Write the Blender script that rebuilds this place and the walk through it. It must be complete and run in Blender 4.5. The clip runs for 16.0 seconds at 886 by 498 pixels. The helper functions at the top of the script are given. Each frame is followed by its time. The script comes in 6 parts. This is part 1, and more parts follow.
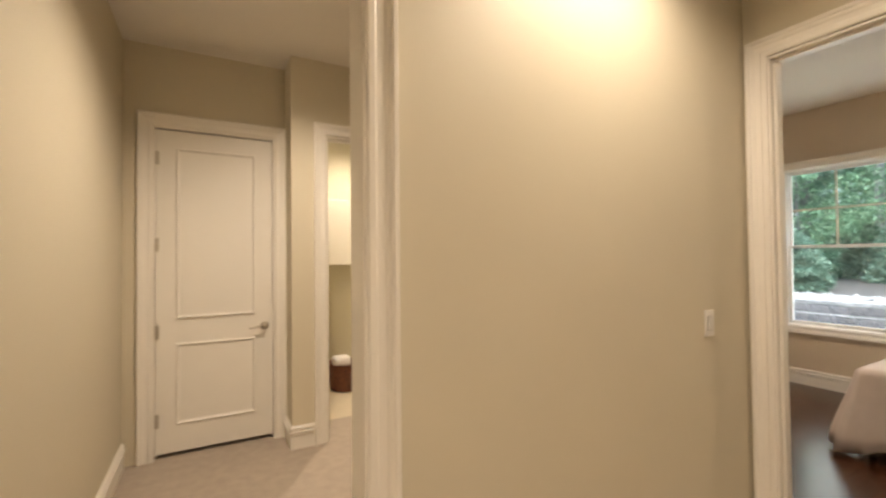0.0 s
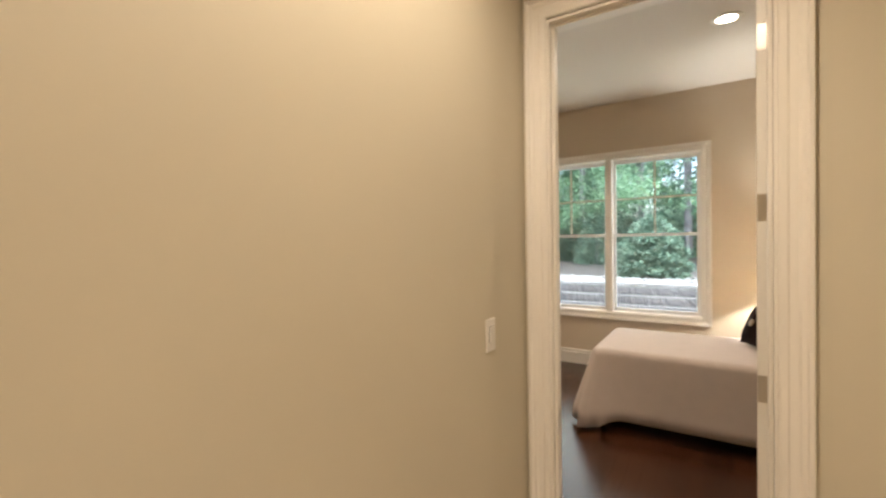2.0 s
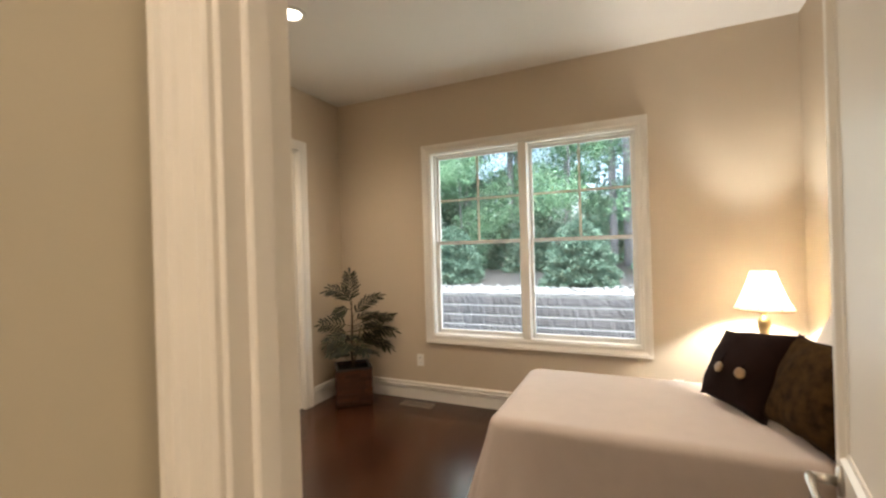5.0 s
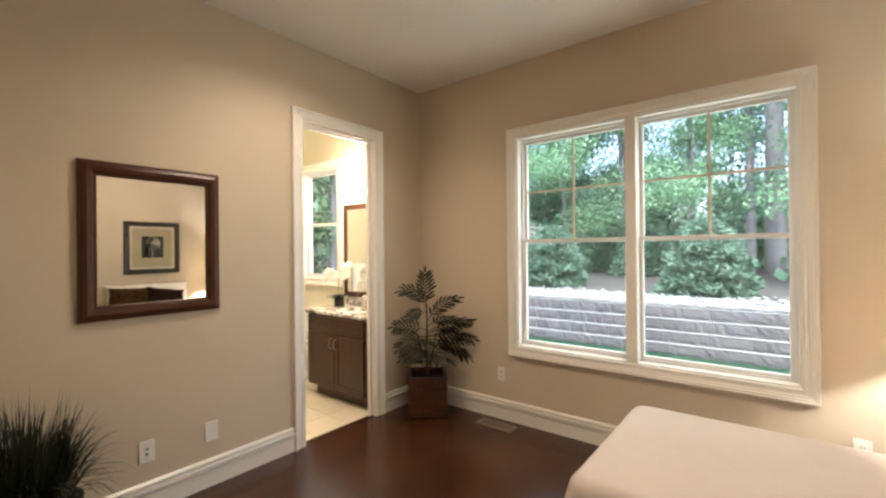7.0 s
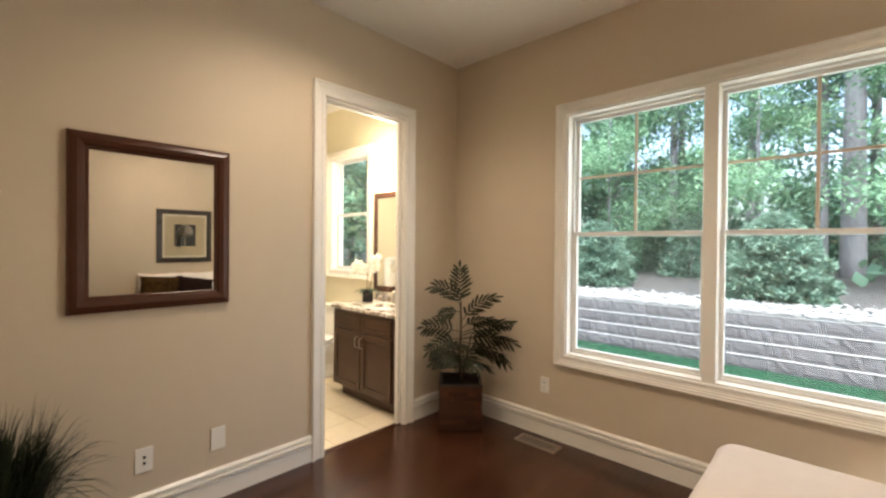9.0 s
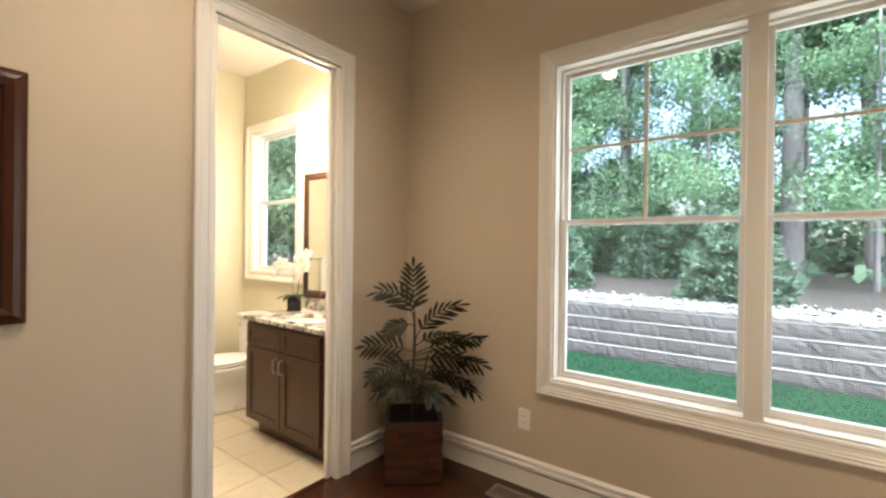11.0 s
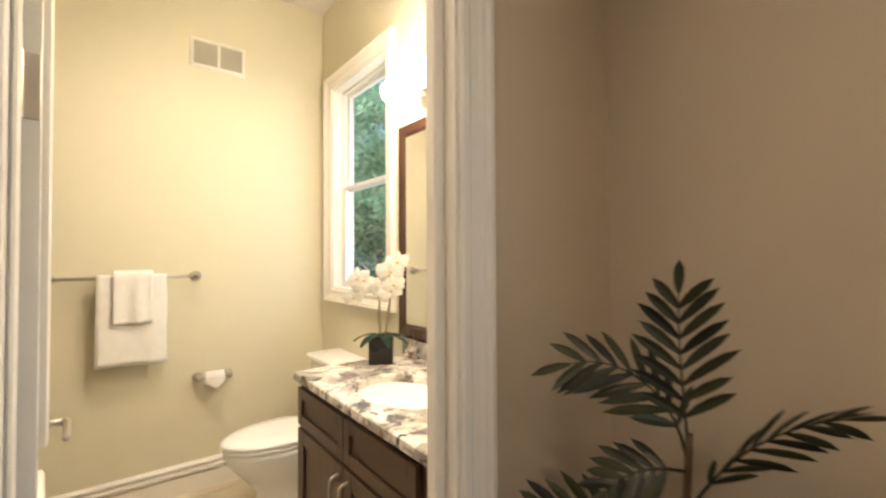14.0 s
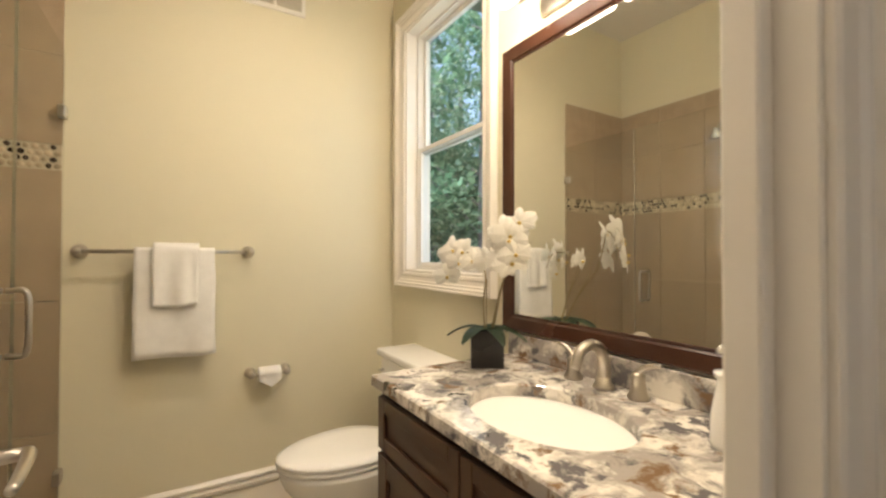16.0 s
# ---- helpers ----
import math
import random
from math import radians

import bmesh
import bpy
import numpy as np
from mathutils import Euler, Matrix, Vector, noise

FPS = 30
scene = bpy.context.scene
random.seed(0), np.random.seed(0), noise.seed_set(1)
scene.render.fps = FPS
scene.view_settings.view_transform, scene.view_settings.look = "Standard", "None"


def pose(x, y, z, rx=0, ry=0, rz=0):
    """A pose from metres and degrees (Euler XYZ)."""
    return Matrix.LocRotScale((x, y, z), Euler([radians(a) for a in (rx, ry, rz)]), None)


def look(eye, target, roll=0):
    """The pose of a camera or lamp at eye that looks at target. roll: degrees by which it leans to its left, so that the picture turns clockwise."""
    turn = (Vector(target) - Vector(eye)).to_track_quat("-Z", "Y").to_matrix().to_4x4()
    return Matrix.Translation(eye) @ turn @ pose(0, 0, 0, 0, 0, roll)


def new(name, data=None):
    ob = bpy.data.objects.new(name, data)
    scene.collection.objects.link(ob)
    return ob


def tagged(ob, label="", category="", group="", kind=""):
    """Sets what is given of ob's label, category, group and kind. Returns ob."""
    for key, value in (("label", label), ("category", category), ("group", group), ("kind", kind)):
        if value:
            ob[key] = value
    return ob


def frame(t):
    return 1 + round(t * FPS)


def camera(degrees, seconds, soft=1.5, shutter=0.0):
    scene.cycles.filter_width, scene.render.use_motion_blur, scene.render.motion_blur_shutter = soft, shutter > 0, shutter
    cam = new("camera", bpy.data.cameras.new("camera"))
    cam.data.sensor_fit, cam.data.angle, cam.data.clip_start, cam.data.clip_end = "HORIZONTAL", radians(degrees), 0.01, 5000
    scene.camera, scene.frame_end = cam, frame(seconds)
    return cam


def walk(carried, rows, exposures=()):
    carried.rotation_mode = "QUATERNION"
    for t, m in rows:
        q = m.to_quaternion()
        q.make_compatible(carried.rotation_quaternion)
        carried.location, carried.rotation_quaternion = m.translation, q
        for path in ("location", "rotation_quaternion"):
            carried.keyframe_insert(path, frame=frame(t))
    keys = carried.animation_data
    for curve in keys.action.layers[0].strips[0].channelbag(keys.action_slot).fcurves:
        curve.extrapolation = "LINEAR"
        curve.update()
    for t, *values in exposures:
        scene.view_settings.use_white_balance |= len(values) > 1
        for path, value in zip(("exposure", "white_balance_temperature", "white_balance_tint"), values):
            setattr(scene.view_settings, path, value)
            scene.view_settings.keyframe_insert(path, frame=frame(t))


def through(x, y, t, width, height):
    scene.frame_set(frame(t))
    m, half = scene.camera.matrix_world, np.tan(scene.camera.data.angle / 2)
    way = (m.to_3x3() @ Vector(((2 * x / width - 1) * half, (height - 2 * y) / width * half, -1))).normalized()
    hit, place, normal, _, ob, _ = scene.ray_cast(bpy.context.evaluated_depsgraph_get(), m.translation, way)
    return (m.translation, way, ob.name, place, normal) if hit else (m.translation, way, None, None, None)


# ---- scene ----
cam = camera(92.5, 16.0, 2.4, 0.4)
PATH = [
    (0, (0.471, 0.709, 1.463), (1.432, 2.462, 1.501), -0.6),
    (0.5, (0.562, 0.845, 1.465), (1.733, 2.467, 1.48), -0.5),
    (1, (0.724, 0.956, 1.468), (2.084, 2.423, 1.46), -0.8),
    (1.5, (0.915, 1.068, 1.485), (2.45, 2.352, 1.458), -0.8),
    (2, (1.109, 1.154, 1.492), (2.788, 2.239, 1.459), -0.9),
    (2.5, (1.338, 1.228, 1.493), (3.136, 2.104, 1.458), -0.9),
    (3, (1.609, 1.274, 1.493), (3.484, 1.971, 1.464), -1.1),
    (5.5, (2.724, 1.312, 1.471), (4.498, 2.236, 1.485), -1.6),
    (6, (2.856, 1.337, 1.463), (4.565, 2.375, 1.485), -1.2),
    (6.5, (2.975, 1.363, 1.466), (4.615, 2.51, 1.48), -0.8),
    (7, (3.075, 1.378, 1.469), (4.642, 2.62, 1.475), -0.6),
    (7.5, (3.157, 1.387, 1.476), (4.656, 2.711, 1.488), -0.6),
    (8, (3.226, 1.421, 1.478), (4.67, 2.805, 1.502), -0.7),
    (8.5, (3.3, 1.509, 1.468), (4.728, 2.909, 1.476), -0.3),
    (9, (3.39, 1.632, 1.446), (4.843, 3.006, 1.43), 0.5),
    (9.5, (3.496, 1.761, 1.421), (5.017, 3.06, 1.402), 0.7),
    (10, (3.633, 1.898, 1.398), (5.236, 3.094, 1.395), 0.8),
    (12.5, (4.592, 2.760, 1.381), (6.180, 3.976, 1.367), 0.0),
    (13, (4.758, 3.004, 1.383), (6.240, 4.345, 1.370), 0.1),
    (13.5, (4.935, 3.249, 1.363), (6.282, 4.733, 1.377), -0.3),
    (14, (5.048, 3.475, 1.342), (6.278, 5.051, 1.382), -0.3),
    (14.5, (5.120, 3.661, 1.32), (6.265, 5.3, 1.391), -0.2),
    (15, (5.149, 3.81, 1.297), (6.245, 5.482, 1.372), -0.2),
    (15.5, (5.154, 3.941, 1.263), (6.221, 5.632, 1.317), 0.0),
    (16, (5.157, 4.053, 1.23), (6.205, 5.756, 1.259), 0.1),
]
EXPOSURES = [(0.0, 2.64), (3.0, 2.64), (5.5, 2.62), (7.0, 2.68), (10.0, 2.7), (12.5, 2.5), (13.0, 2.48), (14.0, 2.25), (14.5, 2.07), (15.0, 1.96), (15.5, 1.87), (16.0, 1.73)]
walk(cam, [(t, look(eye, target, roll)) for t, eye, target, roll in PATH], EXPOSURES)

# ---- world and lights ----
world = bpy.data.worlds.new("sky")
scene.world = world
world.use_nodes = True
wn = world.node_tree
sky = wn.nodes.new("ShaderNodeTexSky")
sky.sky_type, sky.sun_disc = "NISHITA", False
sky.sun_elevation, sky.sun_rotation = radians(68), radians(-120)
sky.air_density, sky.dust_density = 1.0, 4.0
wn.links.new(sky.outputs[0], wn.nodes["Background"].inputs[0])
wn.nodes["Background"].inputs[1].default_value = 0.15

WARM = (1.0, 0.82, 0.645)


def lamp(name, kind, power, m, color=WARM, **more):
    data = bpy.data.lights.new(name, kind)
    data.energy, data.color = power, color
    if kind == "SPOT":
        data.spot_size, data.spot_blend, data.shadow_soft_size = radians(more["cone"]), more["blend"], more["size"]
    if kind == "POINT":
        data.shadow_soft_size = more["size"]
    if kind == "AREA":
        data.shape, data.size, data.size_y = "RECTANGLE", more["size"], more["size_y"]
    if kind == "SUN":
        data.angle = radians(more["angle"])
    ob = new(name, data)
    ob.matrix_world = m
    return ob


lamp("sun", "SUN", 4.6, look((-6, -8, 50), (12, 2, 0)), (0.88, 0.97, 1.0), angle=90)
# Hall cans after the first, bathroom and laundry are unseen, added as fill.
CANS = {"bedroom": [(4.77, 1.09), (4.69, 3.32)], "hall": [(1.82, 1.45), (-0.1, -0.1), (0.95, 3.0)], "bathroom": [(5.45, 5.15)], "laundry": [(1.95, 5.1)]}
CAN_POWER = {"bedroom": 15.5, "hall": 22, "bathroom": 23, "laundry": 24}
for room, places in CANS.items():
    for x, y in places:
        lamp("can_or_fill_bulb", "SPOT", CAN_POWER[room] * (1.4 if room == "hall" and x < 1.5 else 1.0), look((x, y, 3.03), (x, y, 0)), cone=150, blend=0.8, size=0.06)
lamp("table_lamp_bulb", "POINT", 13, pose(5.93, 0.56, 1.15), (1.0, 0.96, 0.90), size=0.022)
for y in (4.56, 4.80, 5.04):
    lamp("vanity_bulb", "POINT", 2.35, pose(6.03, y, 2.09), (1.0, 0.81, 0.60), size=0.04)
lamp("window_daylight", "AREA", 4.2, look((6.52, 2.2, 1.5), (0, 2.2, 1.1)), (0.97, 0.97, 0.95), size=1.7, size_y=1.6)
lamp("bath_window_daylight", "AREA", 1.0, look((6.48, 5.79, 1.8), (0, 5.79, 1.4)), (0.86, 0.94, 1.0), size=0.6, size_y=1.2)


# ---- materials ----
def nodes_of(name):
    m = bpy.data.materials.new(name)
    m.use_nodes = True
    return m, m.node_tree, m.node_tree.nodes["Principled BSDF"]


def mat(name, color, rough=0.5, metal=0.0, vary=0.12, scale=8.0, fine=180.0, bump=0.05, dark=None, stretch=(1, 1, 1), rand=0.0, spec=0.5, rough_vary=0.08):
    """Two scales of colour variation, a fine relief and an uneven gloss."""
    m, tree, bsdf = nodes_of(name)
    n, l = tree.nodes, tree.links
    tc, mp = n.new("ShaderNodeTexCoord"), n.new("ShaderNodeMapping")
    mp.inputs["Scale"].default_value = stretch
    l.new(tc.outputs["Object"], mp.inputs[0])
    big, small = n.new("ShaderNodeTexNoise"), n.new("ShaderNodeTexNoise")
    big.inputs["Scale"].default_value, big.inputs["Detail"].default_value = scale, 5
    small.inputs["Scale"].default_value, small.inputs["Detail"].default_value = fine, 3
    for node in (big, small):
        l.new(mp.outputs[0], node.inputs["Vector"])
    mixer = n.new("ShaderNodeMix")
    mixer.data_type = "RGBA"
    dark = dark or tuple(c * (1 - 2.2 * vary) for c in color)
    mixer.inputs["A"].default_value, mixer.inputs["B"].default_value = (*dark, 1), (*color, 1)
    ramp = n.new("ShaderNodeMapRange")
    ramp.inputs["From Min"].default_value, ramp.inputs["From Max"].default_value = 0.3, 0.62
    ramp.inputs["To Min"].default_value = 0.0
    add = n.new("ShaderNodeMath")
    add.operation = "MULTIPLY_ADD"
    l.new(small.outputs[0], add.inputs[0])
    add.inputs[1].default_value = 0.35
    sub = n.new("ShaderNodeMath")
    sub.operation = "MULTIPLY"
    sub.inputs[1].default_value = 0.65
    l.new(big.outputs[0], sub.inputs[0])
    l.new(sub.outputs[0], add.inputs[2])
    l.new(add.outputs[0], ramp.inputs["Value"])
    l.new(ramp.outputs[0], mixer.inputs["Factor"])
    out = mixer.outputs["Result"]
    if rand:
        info, hsv = n.new("ShaderNodeObjectInfo"), n.new("ShaderNodeHueSaturation")
        rr = n.new("ShaderNodeMapRange")
        rr.inputs["To Min"].default_value, rr.inputs["To Max"].default_value = 1 - rand, 1 + rand
        l.new(info.outputs["Random"], rr.inputs["Value"])
        l.new(rr.outputs[0], hsv.inputs["Value"])
        l.new(out, hsv.inputs["Color"])
        out = hsv.outputs[0]
    l.new(out, bsdf.inputs["Base Color"])
    rv = n.new("ShaderNodeMapRange")
    rv.inputs["To Min"].default_value, rv.inputs["To Max"].default_value = max(0.02, rough - rough_vary), min(1, rough + rough_vary)
    l.new(big.outputs[0], rv.inputs["Value"])
    l.new(rv.outputs[0], bsdf.inputs["Roughness"])
    bsdf.inputs["Metallic"].default_value = metal
    bsdf.inputs["Specular IOR Level"].default_value = spec
    if bump:
        b = n.new("ShaderNodeBump")
        b.inputs["Strength"].default_value, b.inputs["Distance"].default_value = bump, 0.01
        l.new(small.outputs[0], b.inputs["Height"])
        l.new(b.outputs[0], bsdf.inputs["Normal"])
    return m


def leaf_mat(name, dark, light, through=0.35, rough=0.45):
    """Foliage: each leaf its own green, some light passing through."""
    m, tree, bsdf = nodes_of(name)
    n, l = tree.nodes, tree.links
    geo, mixer = n.new("ShaderNodeNewGeometry"), n.new("ShaderNodeMix")
    mixer.data_type = "RGBA"
    mixer.inputs["A"].default_value, mixer.inputs["B"].default_value = (*dark, 1), (*light, 1)
    l.new(geo.outputs["Random Per Island"], mixer.inputs["Factor"])
    l.new(mixer.outputs["Result"], bsdf.inputs["Base Color"])
    bsdf.inputs["Roughness"].default_value = rough
    tr, mx = n.new("ShaderNodeBsdfTranslucent"), n.new("ShaderNodeMixShader")
    l.new(mixer.outputs["Result"], tr.inputs[0])
    mx.inputs[0].default_value = through
    l.new(bsdf.outputs[0], mx.inputs[1])
    l.new(tr.outputs[0], mx.inputs[2])
    l.new(mx.outputs[0], n["Material Output"].inputs[0])
    return m


def glow_mat(name, color, strength):
    m, tree, bsdf = nodes_of(name)
    bsdf.inputs["Base Color"].default_value = (0.9, 0.9, 0.88, 1)
    bsdf.inputs["Emission Color"].default_value = (*color, 1)
    bsdf.inputs["Emission Strength"].default_value = strength
    return m


def pane_mat(name, tint, gloss):
    m, tree, bsdf = nodes_of(name)
    n, l = tree.nodes, tree.links
    tp, gl, mx = n.new("ShaderNodeBsdfTransparent"), n.new("ShaderNodeBsdfGlossy"), n.new("ShaderNodeMixShader")
    tp.inputs[0].default_value = (*tint, 1)
    gl.inputs["Roughness"].default_value = 0.01
    mx.inputs[0].default_value = gloss
    l.new(tp.outputs[0], mx.inputs[1])
    l.new(gl.outputs[0], mx.inputs[2])
    l.new(mx.outputs[0], n["Material Output"].inputs[0])
    return m


def granite_mat():
    """White granite with grey and brown drifts, dark flecks and pale veins."""
    m, tree, bsdf = nodes_of("granite")
    n, l = tree.nodes, tree.links
    tc = n.new("ShaderNodeTexCoord")
    warp = n.new("ShaderNodeTexNoise")
    warp.inputs["Scale"].default_value, warp.inputs["Detail"].default_value = 7, 6
    l.new(tc.outputs["Object"], warp.inputs["Vector"])
    addv = n.new("ShaderNodeMix")
    addv.data_type = "VECTOR"
    addv.inputs["Factor"].default_value = 0.22
    l.new(tc.outputs["Object"], addv.inputs["A"])
    l.new(warp.outputs["Color"], addv.inputs["B"])
    vec = addv.outputs["Result"]

    def band(scale, lo, hi, detail=8.0):
        t = n.new("ShaderNodeTexNoise")
        t.inputs["Scale"].default_value, t.inputs["Detail"].default_value, t.inputs["Roughness"].default_value = scale, detail, 0.62
        l.new(vec, t.inputs["Vector"])
        r = n.new("ShaderNodeMapRange")
        r.inputs["From Min"].default_value, r.inputs["From Max"].default_value = lo, hi
        l.new(t.outputs[0], r.inputs["Value"])
        return r.outputs[0]

    out = None
    layers = (((0.36, 0.33, 0.30), band(9, 0.43, 0.55)), ((0.13, 0.125, 0.13), band(14, 0.52, 0.60)), ((0.20, 0.125, 0.07), band(11, 0.56, 0.63)), ((0.016, 0.011, 0.009), band(8, 0.605, 0.64)), ((0.76, 0.72, 0.66), band(24, 0.60, 0.70)))
    for colour, mask in layers:
        mx = n.new("ShaderNodeMix")
        mx.data_type = "RGBA"
        mx.inputs["A"].default_value = (0.80, 0.76, 0.69, 1)
        if out:
            l.new(out, mx.inputs["A"])
        mx.inputs["B"].default_value = (*colour, 1)
        l.new(mask, mx.inputs["Factor"])
        out = mx.outputs["Result"]
    l.new(out, bsdf.inputs["Base Color"])
    bsdf.inputs["Roughness"].default_value = 0.16
    return m


WALL = mat("wall_paint_tan", (0.574, 0.479, 0.358), 0.62, vary=0.015, scale=2.5, fine=420, bump=0.05)
HALL_WALL = mat("wall_paint_hall", (0.612, 0.555, 0.428), 0.6, vary=0.015, scale=2.5, fine=420, bump=0.05)
BATH_WALL = mat("wall_paint_cream", (0.69, 0.645, 0.49), 0.55, vary=0.012, scale=2.5, fine=420, bump=0.04)
CEILING = mat("ceiling_paint", (0.74, 0.70, 0.64), 0.8, vary=0.012, scale=2, fine=380, bump=0.05)
TRIM = mat("trim_paint", (0.80, 0.76, 0.69), 0.3, vary=0.008, scale=5, fine=90, bump=0.0, rough_vary=0.03)
DOOR = mat("door_paint", (0.78, 0.745, 0.68), 0.35, vary=0.008, scale=4, fine=70, bump=0.0, rough_vary=0.03)
VINYL = mat("window_vinyl", (0.78, 0.76, 0.72), 0.4, vary=0.015, bump=0.01)
MUNTIN = mat("muntin_tan", (0.60, 0.50, 0.38), 0.5, vary=0.02, bump=0.01)
NICKEL = mat("brushed_nickel", (0.56, 0.52, 0.46), 0.3, 1.0, vary=0.05, fine=300, bump=0.02)
CHROME = mat("chrome", (0.75, 0.75, 0.74), 0.1, 1.0, vary=0.02, bump=0.0)
PLASTIC = mat("white_plastic", (0.78, 0.75, 0.69), 0.35, vary=0.01, bump=0.0)
SLOT = mat("dark_slot", (0.03, 0.028, 0.025), 0.6, vary=0.1, bump=0.0)
FLOORWOOD = mat("dark_oak", (0.060, 0.0215, 0.0095), 0.22, vary=0.28, scale=4, fine=42, bump=0.03, stretch=(1.0, 14, 14), rand=0.28, rough_vary=0.05)
GAP = mat("floor_gap", (0.012, 0.007, 0.005), 0.8, vary=0.1, bump=0.0)
CARPET = mat("hall_carpet", (0.46, 0.39, 0.315), 0.95, vary=0.08, scale=14, fine=700, bump=0.35)
BATHTILE = mat("bath_floor_tile", (0.66, 0.58, 0.43), 0.34, vary=0.05, scale=5, fine=60, bump=0.02, rand=0.05)
GROUT = mat("grout", (0.63, 0.555, 0.41), 0.8, vary=0.08, bump=0.05)
SHOWERTILE = mat("shower_tile", (0.42, 0.325, 0.225), 0.38, vary=0.09, scale=4, fine=40, bump=0.03, rand=0.06)
PEBBLE_D = mat("mosaic_dark", (0.06, 0.04, 0.03), 0.2, vary=0.2, rand=0.5, bump=0.0)
PEBBLE_L = mat("mosaic_light", (0.6, 0.5, 0.36), 0.25, vary=0.1, rand=0.35, bump=0.0)
MAHOGANY = mat("mahogany", (0.062, 0.0185, 0.0075), 0.33, vary=0.07, scale=5, fine=90, bump=0.0, rough_vary=0.02, spec=0.3)
ESPRESSO = mat("espresso_wood", (0.068, 0.033, 0.019), 0.34, vary=0.14, scale=7, fine=140, bump=0.02, stretch=(4, 4, 1))
MIRROR_FRAME = mat("espresso_frame", (0.06, 0.024, 0.014), 0.25, vary=0.15, scale=7, fine=140, bump=0.02)
BLACKWOOD = mat("black_frame", (0.03, 0.02, 0.015), 0.3, vary=0.12, bump=0.01)
MATBOARD = mat("mat_board", (0.40, 0.335, 0.22), 0.9, vary=0.04, fine=300, bump=0.03)
INNERMAT = mat("pale_fillet", (0.62, 0.55, 0.42), 0.6, vary=0.04, bump=0.0)
PRINT_D = mat("print_dark", (0.045, 0.04, 0.035), 0.6, vary=0.3, scale=20, bump=0.0)
PRINT_L = mat("print_pale", (0.55, 0.5, 0.42), 0.6, vary=0.2, scale=16, bump=0.0)
GRANITE = granite_mat()
PORCELAIN = mat("porcelain", (0.87, 0.86, 0.83), 0.12, vary=0.008, bump=0.0)
TOWEL = mat("white_terry", (0.88, 0.865, 0.835), 0.98, vary=0.03, scale=30, fine=420, bump=0.35)
PAPER = mat("tissue", (0.82, 0.80, 0.76), 0.95, vary=0.02, fine=400, bump=0.1)
COVERLET = mat("coverlet", (0.56, 0.475, 0.42), 0.9, vary=0.03, scale=12, fine=650, bump=0.25)
LINEN = mat("white_pillowcase", (0.80, 0.75, 0.68), 0.9, vary=0.02, scale=15, fine=500, bump=0.15)
BROWNCLOTH = mat("brown_cloth", (0.016, 0.007, 0.005), 0.95, spec=0.1, vary=0.14, scale=25, fine=600, bump=0.35)
BROCADE = mat("brocade", (0.060, 0.032, 0.010), 0.85, spec=0.05, vary=0.2, scale=22, fine=420, bump=0.3, dark=(0.008, 0.004, 0.002))
SHELLBUTTON = mat("coconut_button", (0.32, 0.2, 0.1), 0.4, vary=0.2, scale=60, bump=0.05)
BRASS = mat("aged_brass", (0.42, 0.30, 0.14), 0.3, 1.0, vary=0.15, bump=0.02)
SOIL = mat("soil", (0.02, 0.014, 0.01), 0.95, vary=0.3, scale=40, fine=200, bump=0.6)
WICKER = mat("woven_bark", (0.085, 0.032, 0.014), 0.8, spec=0.2, vary=0.35, scale=28, fine=180, bump=0.4, rand=0.35)
BLACKGLAZE = mat("black_glaze", (0.012, 0.010, 0.009), 0.28, vary=0.1, bump=0.0)
STEM = mat("cane_stem", (0.10, 0.06, 0.03), 0.7, vary=0.2, scale=30, bump=0.1)
ORCHIDSTEM = mat("orchid_stem", (0.28, 0.22, 0.10), 0.5, vary=0.1, bump=0.0)
PALMLEAF = leaf_mat("palm_leaf", (0.006, 0.008, 0.003), (0.038, 0.042, 0.012), 0.2)
GRASSLEAF = leaf_mat("grass_leaf", (0.005, 0.008, 0.003), (0.022, 0.032, 0.010), 0.15)
ORCHIDLEAF = leaf_mat("orchid_leaf", (0.03, 0.06, 0.03), (0.05, 0.09, 0.045), 0.1)
PETAL = leaf_mat("orchid_petal", (0.80, 0.78, 0.72), (0.86, 0.84, 0.78), 0.3)
PETALHEART = mat("orchid_heart", (0.6, 0.42, 0.1), 0.6, vary=0.1, bump=0.0)
CAN_GLOW = glow_mat("can_lens", (1.0, 0.9, 0.75), 2.5)
SHADE_GLOW = glow_mat("frosted_shade", (1.0, 0.93, 0.8), 1.6)
PANE = pane_mat("window_glass", (0.95, 0.97, 0.97), 0.05)
SHOWERGLASS = pane_mat("shower_glass", (0.95, 0.955, 0.94), 0.03)
BARK = mat("bark", (0.20, 0.19, 0.20), 0.95, vary=0.25, scale=6, fine=60, bump=0.8, stretch=(3, 3, 0.6))
LEAF = leaf_mat("maple_leaf", (0.060, 0.135, 0.080), (0.22, 0.36, 0.215), 0.5, 0.7)
LEAF_D = leaf_mat("deep_leaf", (0.050, 0.115, 0.080), (0.17, 0.28, 0.185), 0.5, 0.7)
SPRUCE = leaf_mat("spruce_needles", (0.04, 0.085, 0.065), (0.14, 0.22, 0.155), 0.3, 0.7)
LAWN = leaf_mat("lawn_blade", (0.006, 0.031, 0.015), (0.010, 0.042, 0.021), 0.3, 0.9)
EARTH = mat("forest_floor", (0.028, 0.024, 0.023), 0.95, vary=0.3, scale=2.5, fine=40, bump=0.5)
TURF = mat("turf", (0.009, 0.040, 0.020), 0.95, vary=0.12, spec=0.1, scale=6, fine=120, bump=0.5)
